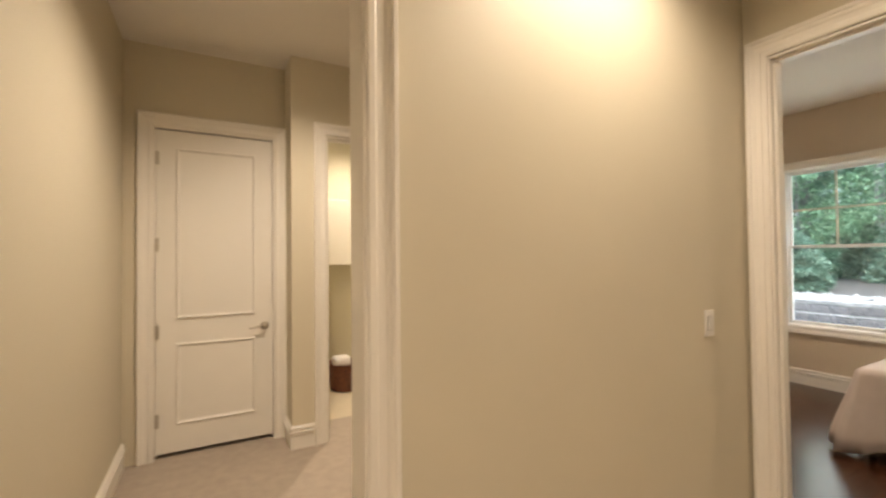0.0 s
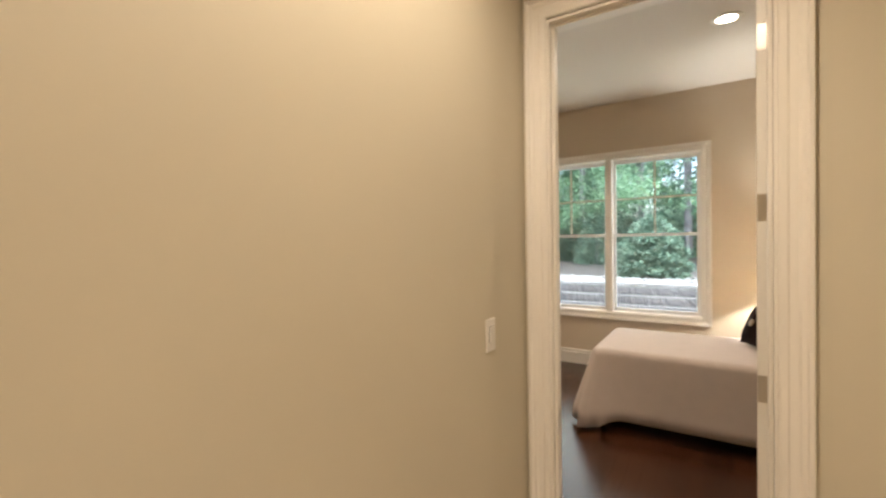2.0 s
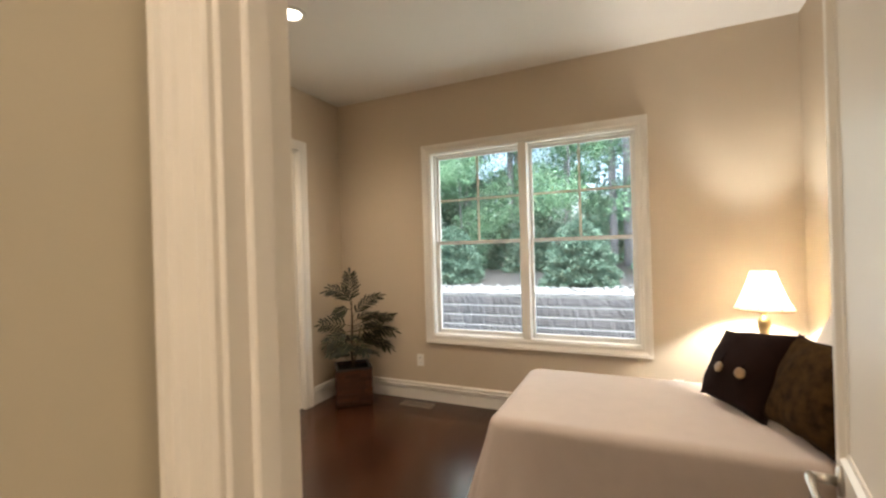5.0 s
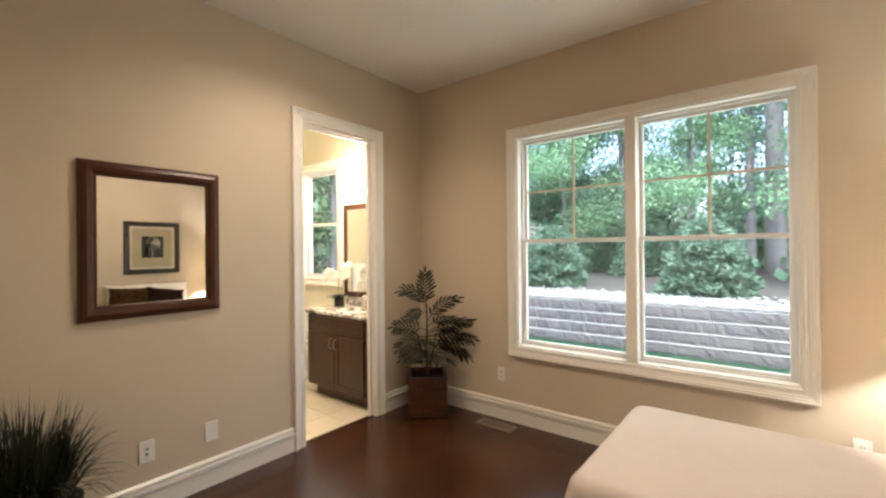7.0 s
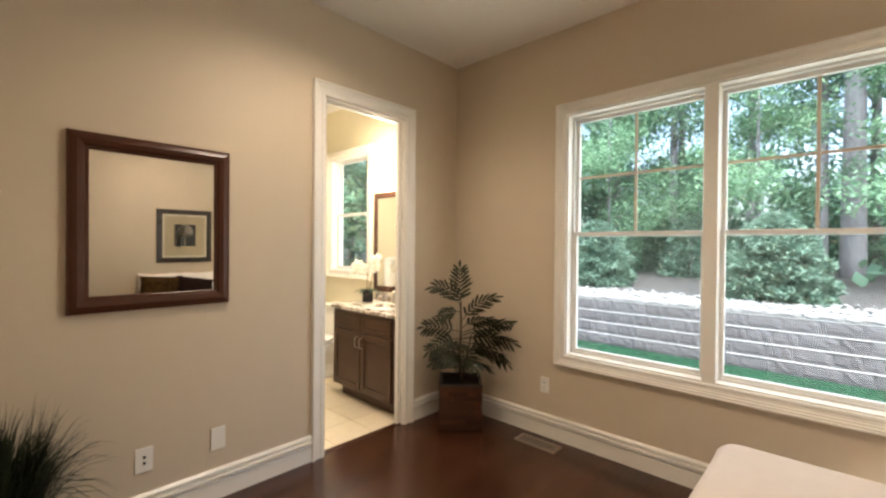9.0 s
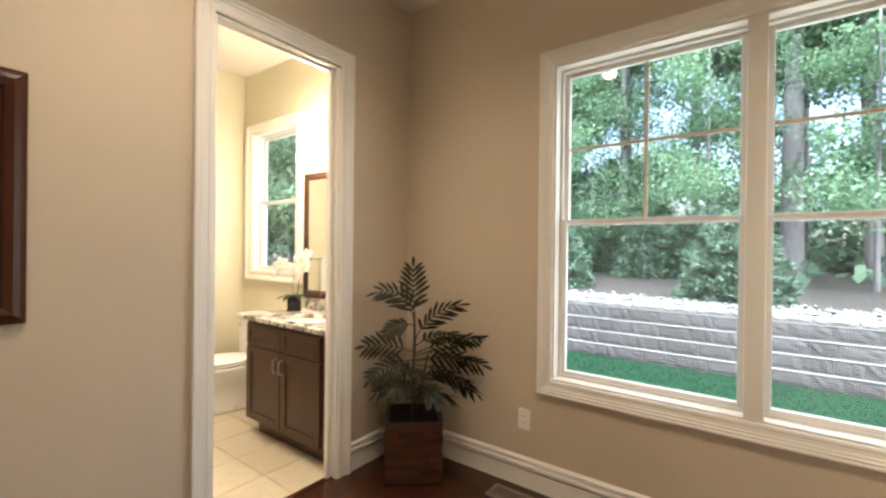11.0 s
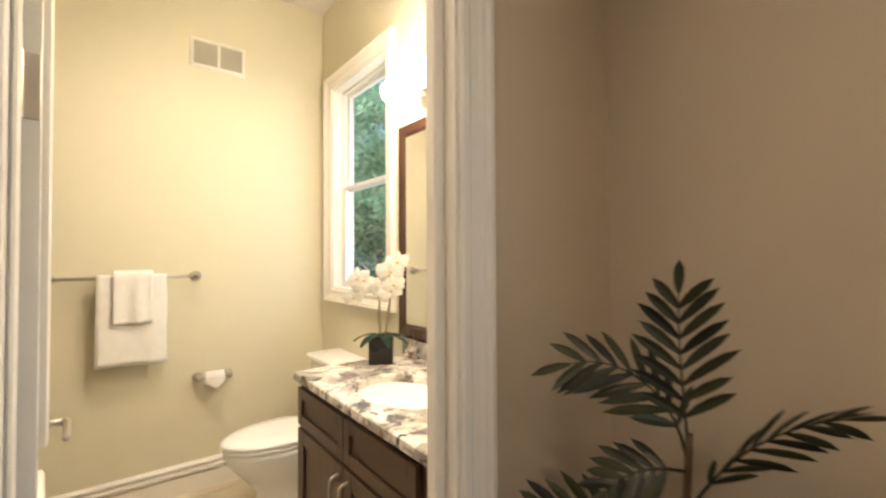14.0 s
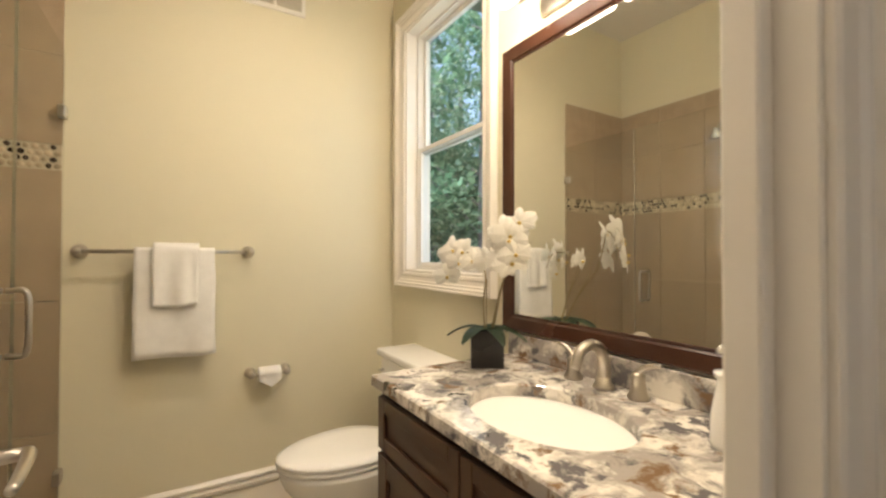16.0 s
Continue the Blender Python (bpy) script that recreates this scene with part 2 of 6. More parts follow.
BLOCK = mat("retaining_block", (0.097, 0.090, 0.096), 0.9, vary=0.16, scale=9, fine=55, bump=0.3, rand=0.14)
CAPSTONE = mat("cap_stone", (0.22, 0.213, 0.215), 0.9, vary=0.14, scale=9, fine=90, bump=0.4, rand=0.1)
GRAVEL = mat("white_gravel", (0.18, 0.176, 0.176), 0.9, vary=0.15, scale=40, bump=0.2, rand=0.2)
# Paler than BLOCK: sky light on the course tops is put into this colour.
LIT_LEDGE = mat("skylit_ledge", (0.29, 0.285, 0.285), 0.9, vary=0.12, scale=9, fine=90, bump=0.3)
SIDING = mat("exterior_wall", (0.5, 0.46, 0.4), 0.85, vary=0.06, bump=0.1)
MIRROR = mat("mirror_silver", (0.86, 0.86, 0.83), 0.015, 1.0, vary=0.0, bump=0.0, rough_vary=0.0)
REDBASKET = mat("red_basket", (0.16, 0.05, 0.02), 0.7, vary=0.3, scale=30, bump=0.3)
CABINETWHITE = mat("cabinet_white", (0.78, 0.74, 0.64), 0.35, vary=0.01, bump=0.0)


def shade_mat():
    m, tree, bsdf = nodes_of("lamp_shade_fabric")
    n, l = tree.nodes, tree.links
    bsdf.inputs["Base Color"].default_value = (0.84, 0.79, 0.69, 1)
    bsdf.inputs["Roughness"].default_value = 0.9
    tr, mx = n.new("ShaderNodeBsdfTranslucent"), n.new("ShaderNodeMixShader")
    tr.inputs[0].default_value = (0.90, 0.84, 0.72, 1)
    mx.inputs[0].default_value = 0.45
    l.new(bsdf.outputs[0], mx.inputs[1])
    l.new(tr.outputs[0], mx.inputs[2])
    l.new(mx.outputs[0], n["Material Output"].inputs[0])
    return m


SHADEFABRIC = shade_mat()


# ---- mesh helpers ----
def finish(bm, name, material, smooth=False):
    me = bpy.data.meshes.new(name)
    bmesh.ops.recalc_face_normals(bm, faces=bm.faces)
    bm.to_mesh(me)
    bm.free()
    for one in material if isinstance(material, (list, tuple)) else (material,):
        me.materials.append(one)
    if smooth:
        me.shade_smooth()
    return me


def part(name, bm, material, parent=None, label="", smooth=False, m=None, kind=""):
    ob = new(name, finish(bm, name, material, smooth))
    ob.parent = parent
    if m is not None:
        ob.matrix_basis = m
    return tagged(ob, label, kind=kind)


def thing(name, label, category, at=(0, 0, 0), turn=0.0, group="", kind=""):
    ob = new(name)
    ob.empty_display_size = 0.05
    ob.matrix_basis = pose(*at, 0, 0, turn)
    return tagged(ob, label, category, group, kind)


def box(bm, x0, y0, z0, x1, y1, z1, bevel=0.0, segs=2):
    made = bmesh.ops.create_cube(bm, size=1.0)["verts"]
    m = Matrix.Translation(((x0 + x1) / 2, (y0 + y1) / 2, (z0 + z1) / 2)) @ Matrix.Diagonal((abs(x1 - x0), abs(y1 - y0), abs(z1 - z0), 1))
    bmesh.ops.transform(bm, matrix=m, verts=made)
    if bevel:
        edges = list({e for v in made for e in v.link_edges})
        bmesh.ops.bevel(bm, geom=edges, offset=bevel, segments=segs, affect="EDGES", profile=0.6)
    return bm


def boxed(x0, y0, z0, x1, y1, z1, bevel=0.0, segs=2):
    return box(bmesh.new(), x0, y0, z0, x1, y1, z1, bevel, segs)


def cyl(bm, p, q, r0, r1=None, n=20, caps=True):
    p, q = Vector(p), Vector(q)
    m = Matrix.Translation((p + q) / 2) @ (q - p).to_track_quat("Z", "Y").to_matrix().to_4x4()
    bmesh.ops.create_cone(bm, cap_ends=caps, segments=n, radius1=r0, radius2=r0 if r1 is None else r1, depth=(q - p).length, matrix=m)
    return bm


def lathe(bm, prof, n=28, m=Matrix(), squash=(1, 1)):
    rings = []
    for r, z in prof:
        rings.append([bm.verts.new(m @ Vector((squash[0] * r * math.cos(2 * math.pi * k / n), squash[1] * r * math.sin(2 * math.pi * k / n), z))) for k in range(n)])
    for a, b in zip(rings, rings[1:]):
        for k in range(n):
            bm.faces.new((a[k], a[(k + 1) % n], b[(k + 1) % n], b[k]))
    for ring in (rings[0], rings[-1]):
        if (ring[0].co - ring[n // 2].co).length > 1e-4:
            bm.faces.new(ring)
    return bm


def tube(bm, pts, r, n=10, taper=1.0):
    pts = [Vector(p) for p in pts]
    rings = []
    for k, p in enumerate(pts):
        d = (pts[min(k + 1, len(pts) - 1)] - pts[max(k - 1, 0)]).normalized()
        side = d.cross(Vector((0.31, 0.95, 0.02)) if not rings else up).normalized()
        up = side.cross(d).normalized()
        rr = r * (1 + (taper - 1) * k / (len(pts) - 1))
        rings.append([bm.verts.new(p + (side * math.cos(2 * math.pi * j / n) + up * math.sin(2 * math.pi * j / n)) * rr) for j in range(n)])
    for a, b in zip(rings, rings[1:]):
        for j in range(n):
            bm.faces.new((a[j], a[(j + 1) % n], b[(j + 1) % n], b[j]))
    bm.faces.new(rings[0])
    bm.faces.new(rings[-1])
    return bm


def curve_pts(ctrl, steps=8):
    """Points along a smooth line through the given ones."""
    ctrl = [Vector(c) for c in ctrl]
    ext = [2 * ctrl[0] - ctrl[1], *ctrl, 2 * ctrl[-1] - ctrl[-2]]
    out = []
    for a, b, c, d in zip(ext, ext[1:], ext[2:], ext[3:]):
        for k in range(steps):
            t = k / steps
            out.append(0.5 * (2 * b + (c - a) * t + (2 * a - 5 * b + 4 * c - d) * t * t + (3 * b - a - 3 * c + d) * t ** 3))
    return [*out, ctrl[-1]]


def sweep(bm, prof, pts, n, closed=False):
    """A moulding: the profile (across, out) along a line in the plane with normal n, mitred; across runs to the left of the way."""
    n, pts = Vector(n), [Vector(p) for p in pts]
    count, rings = len(pts), []
    for k, p in enumerate(pts):
        ways = []
        if closed or k > 0:
            ways.append((p - pts[k - 1]).normalized())
        if closed or k < count - 1:
            ways.append((pts[(k + 1) % count] - p).normalized())
        us = [n.cross(w) for w in ways]
        u = us[0] if len(us) == 1 else (us[0] + us[1]) / (1 + us[0].dot(us[1]))
        rings.append([bm.verts.new(p + u * a + n * b) for a, b in prof])
    last = count if closed else count - 1
    for k in range(last):
        a, b = rings[k], rings[(k + 1) % count]
        for j in range(len(prof)):
            i = (j + 1) % len(prof)
            bm.faces.new((a[j], a[i], b[i], b[j]))
    if not closed:
        bm.faces.new(rings[0])
        bm.faces.new(rings[-1])
    return bm


CASING = [(0, 0), (0, 0.013), (0.006, 0.017), (0.022, 0.018), (0.030, 0.014), (0.052, 0.016), (0.060, 0.021), (0.072, 0.022), (0.078, 0.030), (0.090, 0.030), (0.093, 0.026), (0.093, 0)]
BASE = [(0, 0), (0.014, 0), (0.014, 0.102), (0.010, 0.105), (0.003, 0.106), (0.003, 0.117), (0.026, 0.121), (0.026, 0.133), (0.012, 0.138), (0.004, 0.139), (0.004, 0.149), (0.019, 0.152), (0.018, 0.162), (0.004, 0.174), (0.0, 0.175)]


def wall(name, material, axis, c0, c1, a0, a1, openings=(), z0=0.0, z1=3.05, label="painted drywall wall"):
    """A wall at c0..c1 across axis, a0..a1 along, with openings (a, b, bottom, top) cut through."""
    bm = bmesh.new()

    def piece(a, b, lo, hi):
        if b - a < 1e-4 or hi - lo < 1e-4:
            return
        box(bm, *((c0, a, lo, c1, b, hi) if axis == "x" else (a, c0, lo, b, c1, hi)))

    at = a0
    for a, b, lo, hi in sorted(openings):
        piece(at, a, z0, z1)
        piece(a, b, z0, lo)
        piece(a, b, hi, z1)
        at = b
    piece(at, a1, z0, z1)
    return tagged(part(name, bm, material), label, "wall", kind="structure")


def casing(p, right, n, w, h, parent, closed=False, name="casing"):
    p, right, up = Vector(p), Vector(right), Vector((0, 0, 1))
    pts = [p, p + up * h, p + up * h + right * w, p + right * w]
    return part(name, sweep(bmesh.new(), CASING, pts, n, closed), TRIM, parent)


def hinge(parent, x, y, z, d=(1, 0)):
    bm = bmesh.new()
    cyl(bm, (x, y, z - 0.05), (x, y, z + 0.05), 0.007, n=10)
    box(bm, x, y - 0.002, z - 0.05, x + d[0] * 0.03, y + 0.002, z + 0.05) if d[0] else box(bm, x - 0.002, y, z - 0.05, x + 0.002, y + d[1] * 0.03, z + 0.05)
    return part("hinge", bm, NICKEL, parent, "nickel butt hinge")


def lever(parent, at, n, toward):
    """A lever handle on a face: n out of the face, toward the way the lever points."""
    at, n, toward = Vector(at), Vector(n), Vector(toward)
    bm = bmesh.new()
    cyl(bm, at, at + n * 0.008, 0.033, 0.030, 24)
    cyl(bm, at + n * 0.008, at + n * 0.052, 0.011, 0.010, 14)
    pts = curve_pts([at + n * 0.052, at + n * 0.056 + toward * 0.03 + Vector((0, 0, 0.004)), at + n * 0.054 + toward * 0.075 - Vector((0, 0, 0.002)), at + n * 0.050 + toward * 0.118 - Vector((0, 0, 0.008))], 6)
    tube(bm, pts, 0.0105, 10, 0.7)
    return part("lever_handle", bm, NICKEL, parent, "brushed nickel lever handle", True)


def door_leaf(parent, w, h, m, plates=True, gap=0.02):
    """A two-panel door leaf in its own frame: hinge edge at the origin, along +x, 35 mm thick about y 0."""
    leaf = part("leaf", boxed(0.0, -0.018, gap, w, 0.018, h, 0.002, 1), DOOR, parent, m=m)
    for z in (0.28, 0.93, 1.60, 2.22) if plates else ():
        part("hinge_plate", boxed(-0.0025, -0.016, z - 0.05, -0.0002, 0.016, z + 0.05, 0.0008, 1), NICKEL, leaf, "nickel hinge plate")
    for side in (-1, 1):
        for z0, z1 in ((0.235, 0.835), (1.02, h - 0.13)):
            bm = bmesh.new()
            y = side * 0.0179
            n = Vector((0, side, 0))
            pts = [(0.13, y, z0), (0.13, y, z1), (w - 0.13, y, z1), (w - 0.13, y, z0)]
            if side > 0:
                pts.reverse()
            sweep(bm, [(0, 0), (0.0, 0.010), (-0.009, 0.014), (-0.018, 0.005), (-0.026, 0.003), (-0.026, 0)], pts, n, True)
            part("panel_moulding", bm, DOOR, leaf)
    return leaf

# ---- large structure ----
N_WALL, S_WALL, E_WALL, BATH_E, BATH_N = 4.205, 0.235, 6.28, 6.205, 6.32
OPEN_A = (0.98, 1.775, 0.0, 2.455)      # bedroom doorway, along y
OPEN_B = (4.932, 5.660, 0.0, 2.455)     # bathroom doorway, along x
WIN = (1.28, 3.116, 0.649, 2.412)
BWIN = (5.43, 6.145, 1.14, 2.465)
H_OPEN = (-0.06, 0.865, 0.0, 2.455)
L_OPEN = (1.285, 1.99, 0.0, 2.455)

wall("wall_bedroom_west", WALL, "x", 2.986, 3.04, S_WALL, N_WALL, [OPEN_A], label="tan painted bedroom wall with a doorway")
wall("wall_hall_east", HALL_WALL, "x", 2.93, 2.985, -0.75, 1.885, [OPEN_A], label="beige painted hall wall with a doorway")
wall("wall_bedroom_north", WALL, "y", N_WALL, 4.264, 2.986, E_WALL + 0.2, [OPEN_B], label="tan painted bedroom wall with a bathroom doorway")
wall("wall_bath_south", BATH_WALL, "y", 4.265, 4.325, 3.9, OPEN_B[0], label="cream painted bathroom wall")
wall("wall_bath_lintel", BATH_WALL, "y", 4.265, 4.325, OPEN_B[0], OPEN_B[1], z0=2.455, label="cream painted wall over the doorway")
wall("wall_bath_return", BATH_WALL, "y", 4.265, 4.271, OPEN_B[1], E_WALL + 0.2, label="cream painted bathroom wall")
wall("wall_bedroom_east", WALL, "x", E_WALL, 6.395, S_WALL - 0.12, N_WALL, [WIN], label="tan painted outer wall with a double window")
wall("wall_exterior", SIDING, "x", 6.396, 6.50, -1.0, 6.6, [(1.05, 3.36, 0.36, 2.60), (5.30, 6.52, 1.02, 2.60)], z0=-0.5, z1=3.4, label="pale exterior wall of the house")
wall("wall_bath_east", BATH_WALL, "x", BATH_E, 6.353, 4.272, BATH_N, [BWIN], label="cream painted bathroom wall with a window")
wall("wall_bath_north", BATH_WALL, "y", BATH_N, BATH_N + 0.12, 3.9, 6.353, label="cream painted bathroom wall")
wall("wall_bath_west", BATH_WALL, "x", 3.93, 4.05, 4.326, BATH_N, label="cream painted bathroom wall")
wall("wall_bedroom_south", WALL, "y", S_WALL - 0.12, S_WALL, 2.986, E_WALL, label="tan painted bedroom wall")
wall("wall_hall_north", HALL_WALL, "y", 1.885, 2.0, -1.5, 2.985, [H_OPEN], label="beige painted hall wall with a cased opening")
wall("wall_hall_south", HALL_WALL, "y", -0.87, -0.75, -1.5, 2.985, label="beige painted hall wall")
wall("wall_hall_west", HALL_WALL, "x", -1.62, -1.5, -0.87, 2.0, label="beige painted hall wall")
wall("wall_passage_west", HALL_WALL, "x", -0.20, -0.08, 2.0, 4.56, label="beige painted passage wall")
wall("wall_passage_end", HALL_WALL, "y", 4.445, 4.56, -0.08, 1.02, [(0.10, 0.935, 0.0, 2.455)], label="beige painted wall with a white door")
wall("wall_passage_pier", HALL_WALL, "x", 1.02, 1.135, 4.262, 5.9, label="beige painted pier")
wall("wall_passage_north", HALL_WALL, "y", 4.147, 4.262, 1.02, 2.985, [L_OPEN], label="beige painted wall with a laundry doorway")
wall("wall_laundry_north", BATH_WALL, "y", 5.9, 6.0, 1.02, 2.985, label="cream laundry wall")
wall("wall_laundry_east", BATH_WALL, "x", 2.87, 2.985, 4.262, 5.9, label="cream laundry wall")
wall("wall_passage_east", HALL_WALL, "x", 2.87, 2.985, 2.0, 4.147, label="beige painted passage wall")
# Unseen walls, added so that no daylight shows under the closed end door.
wall("wall_daylight_block", HALL_WALL, "x", -0.20, -0.08, 4.56, 5.2, label="unseen beige wall added behind the closed door to block daylight")
wall("wall_behind_end_door", HALL_WALL, "y", 5.2, 5.3, -0.2, 1.02, label="unseen beige wall added behind the closed door to block daylight")

for name, (x0, y0, x1, y1) in {"ceiling_bedroom": (2.986, 0.115, 6.28, 4.264), "ceiling_bath": (3.9, 4.265, 6.395, 6.44), "ceiling_hall": (-1.62, -0.87, 2.985, 4.262), "ceiling_laundry": (-0.2, 4.263, 2.985, 6.0)}.items():
    tagged(part(name, boxed(x0, y0, 3.05, x1, y1, 3.12), CEILING), "flat off-white painted ceiling", "ceiling", kind="structure")

tagged(part("floor_hall", boxed(-1.62, -0.87, -0.1, 2.955, 4.6, 0.0), CARPET), "greige hall carpet", "floor", kind="structure")
# Unseen floor, added to close off daylight behind the end door.
tagged(part("floor_daylight_block", boxed(-0.2, 4.601, -0.1, 1.02, 5.2, 0.0), CARPET), "unseen greige floor added behind the closed door to block daylight", "floor", kind="structure")
tagged(part("floor_laundry", boxed(1.136, 4.601, -0.1, 2.87, 6.0, 0.0), BATHTILE), "pale laundry floor", "floor", kind="structure")
floor_bed = tagged(part("floor_bedroom", boxed(2.956, 0.115, -0.1, 6.28, 4.235, -0.006), GAP), "dark stained oak plank floor, glossy", "floor", kind="structure")
floor_bath = tagged(part("floor_bath", boxed(3.9, 4.236, -0.1, 6.395, 6.44, -0.004), GROUT), "cream ceramic tile bathroom floor", "floor", kind="structure")
tagged(part("threshold", boxed(4.932, 4.226, -0.003, 5.66, 4.262, 0.006, 0.003), FLOORWOOD), "dark wooden threshold strip", "trim", kind="structure")
# Unseen slab, added with an overhang to keep sun off the window sills.
tagged(part("shade_slab", boxed(-1.8, -1.0, 3.125, 7.15, 6.7, 3.4), SIDING), "unseen flat slab added over the rooms to shade the windows", "roof", kind="structure")

# baseboards, each along one stretch of wall
BASES = {
    "baseboard_bedroom": [[(4.839, N_WALL), (3.04, N_WALL), (3.04, 1.868)], [(3.04, 0.887), (3.04, S_WALL), (E_WALL, S_WALL), (E_WALL, N_WALL), (5.753, N_WALL)]],
    "baseboard_bath": [[(BATH_E, 5.27), (BATH_E, BATH_N), (4.76, BATH_N)]],
    "baseboard_hall": [[(2.93, -0.75), (2.93, 0.887)], [(2.93, 1.885), (0.958, 1.885)], [(-0.08, 4.445), (-0.08, 2.0)], [(1.19, 4.147), (1.02, 4.147), (1.02, 4.445)]],
}
for name, runs in BASES.items():
    for run in runs:
        part_bm = sweep(bmesh.new(), BASE, [(x, y, 0) for x, y in run], (0, 0, 1))
        tagged(part(name, part_bm, TRIM), "white moulded tall baseboard", "baseboard", kind="structure")


# ---- doors ----
def lining(parent, axis, c0, c1, a, b, h, stop=None):
    """The jambs and head of a doorway, with door stops."""
    for name, (p, q, lo, hi) in {"jamb": (a, a + 0.012, 0, h), "jamb_far": (b - 0.012, b, 0, h), "head": (a + 0.0125, b - 0.0125, h - 0.012, h)}.items():
        args = (c0, p, lo, c1, q, hi) if axis == "x" else (p, c0, lo, q, c1, hi)
        part(name.replace("_far", ""), boxed(*args, 0.0015, 1), TRIM, parent)
    if stop:
        for p, q, lo, hi in ((a + 0.0122, a + 0.026, 0, h - 0.012), (b - 0.026, b - 0.0122, 0, h - 0.012), (a + 0.0265, b - 0.0265, h - 0.026, h - 0.0122)):
            args = (stop[0], p, lo, stop[1], q, hi) if axis == "x" else (p, stop[0], lo, q, stop[1], hi)
            part("door_stop", boxed(*args, 0.003, 1), TRIM, parent)


door_1 = thing("door_1", "open white two-panel bedroom door in a moulded white frame", "door", kind="structure")
lining(door_1, "x", 2.925, 3.045, OPEN_A[0] - 0.001, OPEN_A[1] + 0.001, 2.45, (2.955, 2.995))
casing((2.93, 1.775, 0), (0, -1, 0), (-1, 0, 0), 0.795, 2.455, door_1)
casing((3.04, 0.98, 0), (0, 1, 0), (1, 0, 0), 0.795, 2.455, door_1)
leaf_1 = door_leaf(door_1, 0.765, 2.43, pose(3.055, 1.013, 0, 0, 0, -10), True)
for z in (0.28, 0.93, 1.575, 2.22):
    hinge(door_1, 3.046, 0.993, z, (-1, 0))
lever(leaf_1, (0.70, 0.018, 0.95), (0, 1, 0), (-1, 0, 0))
lever(leaf_1, (0.70, -0.018, 0.95), (0, -1, 0), (-1, 0, 0))

door_2 = thing("door_2", "open white two-panel bathroom door in a moulded white frame", "door", kind="structure")
for args in ((4.931, 4.20, 0, 4.943, 4.33, 2.45), (5.649, 4.20, 0, 5.661, 4.274, 2.45), (4.9435, 4.20, 2.438, 5.6485, 4.274, 2.45)):
    part("jamb", boxed(*args, 0.0015, 1), TRIM, door_2)
for args in ((4.9432, 4.235, 0, 4.950, 4.27, 2.438), (5.618, 4.235, 0, 5.6488, 4.27, 2.438), (4.9505, 4.235, 2.424, 5.6175, 4.27, 2.4378)):
    part("door_stop", boxed(*args, 0.003, 1), TRIM, door_2)
casing((4.932, N_WALL, 0), (1, 0, 0), (0, -1, 0), 0.728, 2.455, door_2)
part("casing", boxed(4.849, 4.3255, 0, 4.931, 4.338, 2.455, 0.003, 2), TRIM, door_2)
part("casing", boxed(5.668, 4.2715, 0, 5.735, 4.283, 2.455, 0.003, 2), TRIM, door_2)
leaf_2 = door_leaf(door_2, 0.675, 2.43, pose(4.946, 4.343, 0, 0, 0, 95.7), True)
for z in (0.28, 0.93, 1.60, 2.22):
    hinge(door_2, 4.937, 4.338, z, (0, -1))
lever(leaf_2, (0.615, -0.018, 0.92), (0, -1, 0), (-1, 0, 0))
lever(leaf_2, (0.615, 0.018, 0.92), (0, 1, 0), (-1, 0, 0))

door_3 = thing("door_3", "closed white two-panel door in a moulded white frame", "door", kind="structure")
lining(door_3, "y", 4.44, 4.565, 0.10, 0.935, 2.455, (4.51, 4.53))
casing((0.10, 4.445, 0), (1, 0, 0), (0, -1, 0), 0.835, 2.455, door_3)
leaf_3 = door_leaf(door_3, 0.806, 2.435, pose(0.1145, 4.488, 0, 0, 0, 0), False, 0.032)
lever(leaf_3, (0.745, -0.018, 0.92), (0, -1, 0), (-1, 0, 0))
for z in (0.28, 0.93, 1.575, 2.22):
    hinge(door_3, 0.108, 4.458, z, (1, 0))

door_4 = thing("door_4", "open white laundry door in a moulded white frame", "door", kind="structure")
lining(door_4, "y", 4.142, 4.267, L_OPEN[0] - 0.001, L_OPEN[1] + 0.001, 2.45, (4.17, 4.20))
casing((1.285, 4.147, 0), (1, 0, 0), (0, -1, 0), 0.705, 2.455, door_4)
leaf_4 = door_leaf(door_4, 0.68, 2.43, pose(1.312, 4.29, 0, 0, 0, 99), True)
lever(leaf_4, (0.62, -0.018, 0.95), (0, -1, 0), (-1, 0, 0))
for z in (0.28, 0.93, 1.575, 2.22):
    hinge(door_4, 1.300, 4.272, z, (0, -1))

trim_1 = thing("trim_opening", "white moulded casing of a hall opening", "trim", kind="structure")
lining(trim_1, "y", 1.88, 2.005, H_OPEN[0] - 0.001, H_OPEN[1] + 0.001, 2.45)
casing((-0.06, 1.885, 0), (1, 0, 0), (0, -1, 0), 0.925, 2.455, trim_1)
casing((0.865, 2.0, 0), (-1, 0, 0), (0, 1, 0), 0.925, 2.455, trim_1)


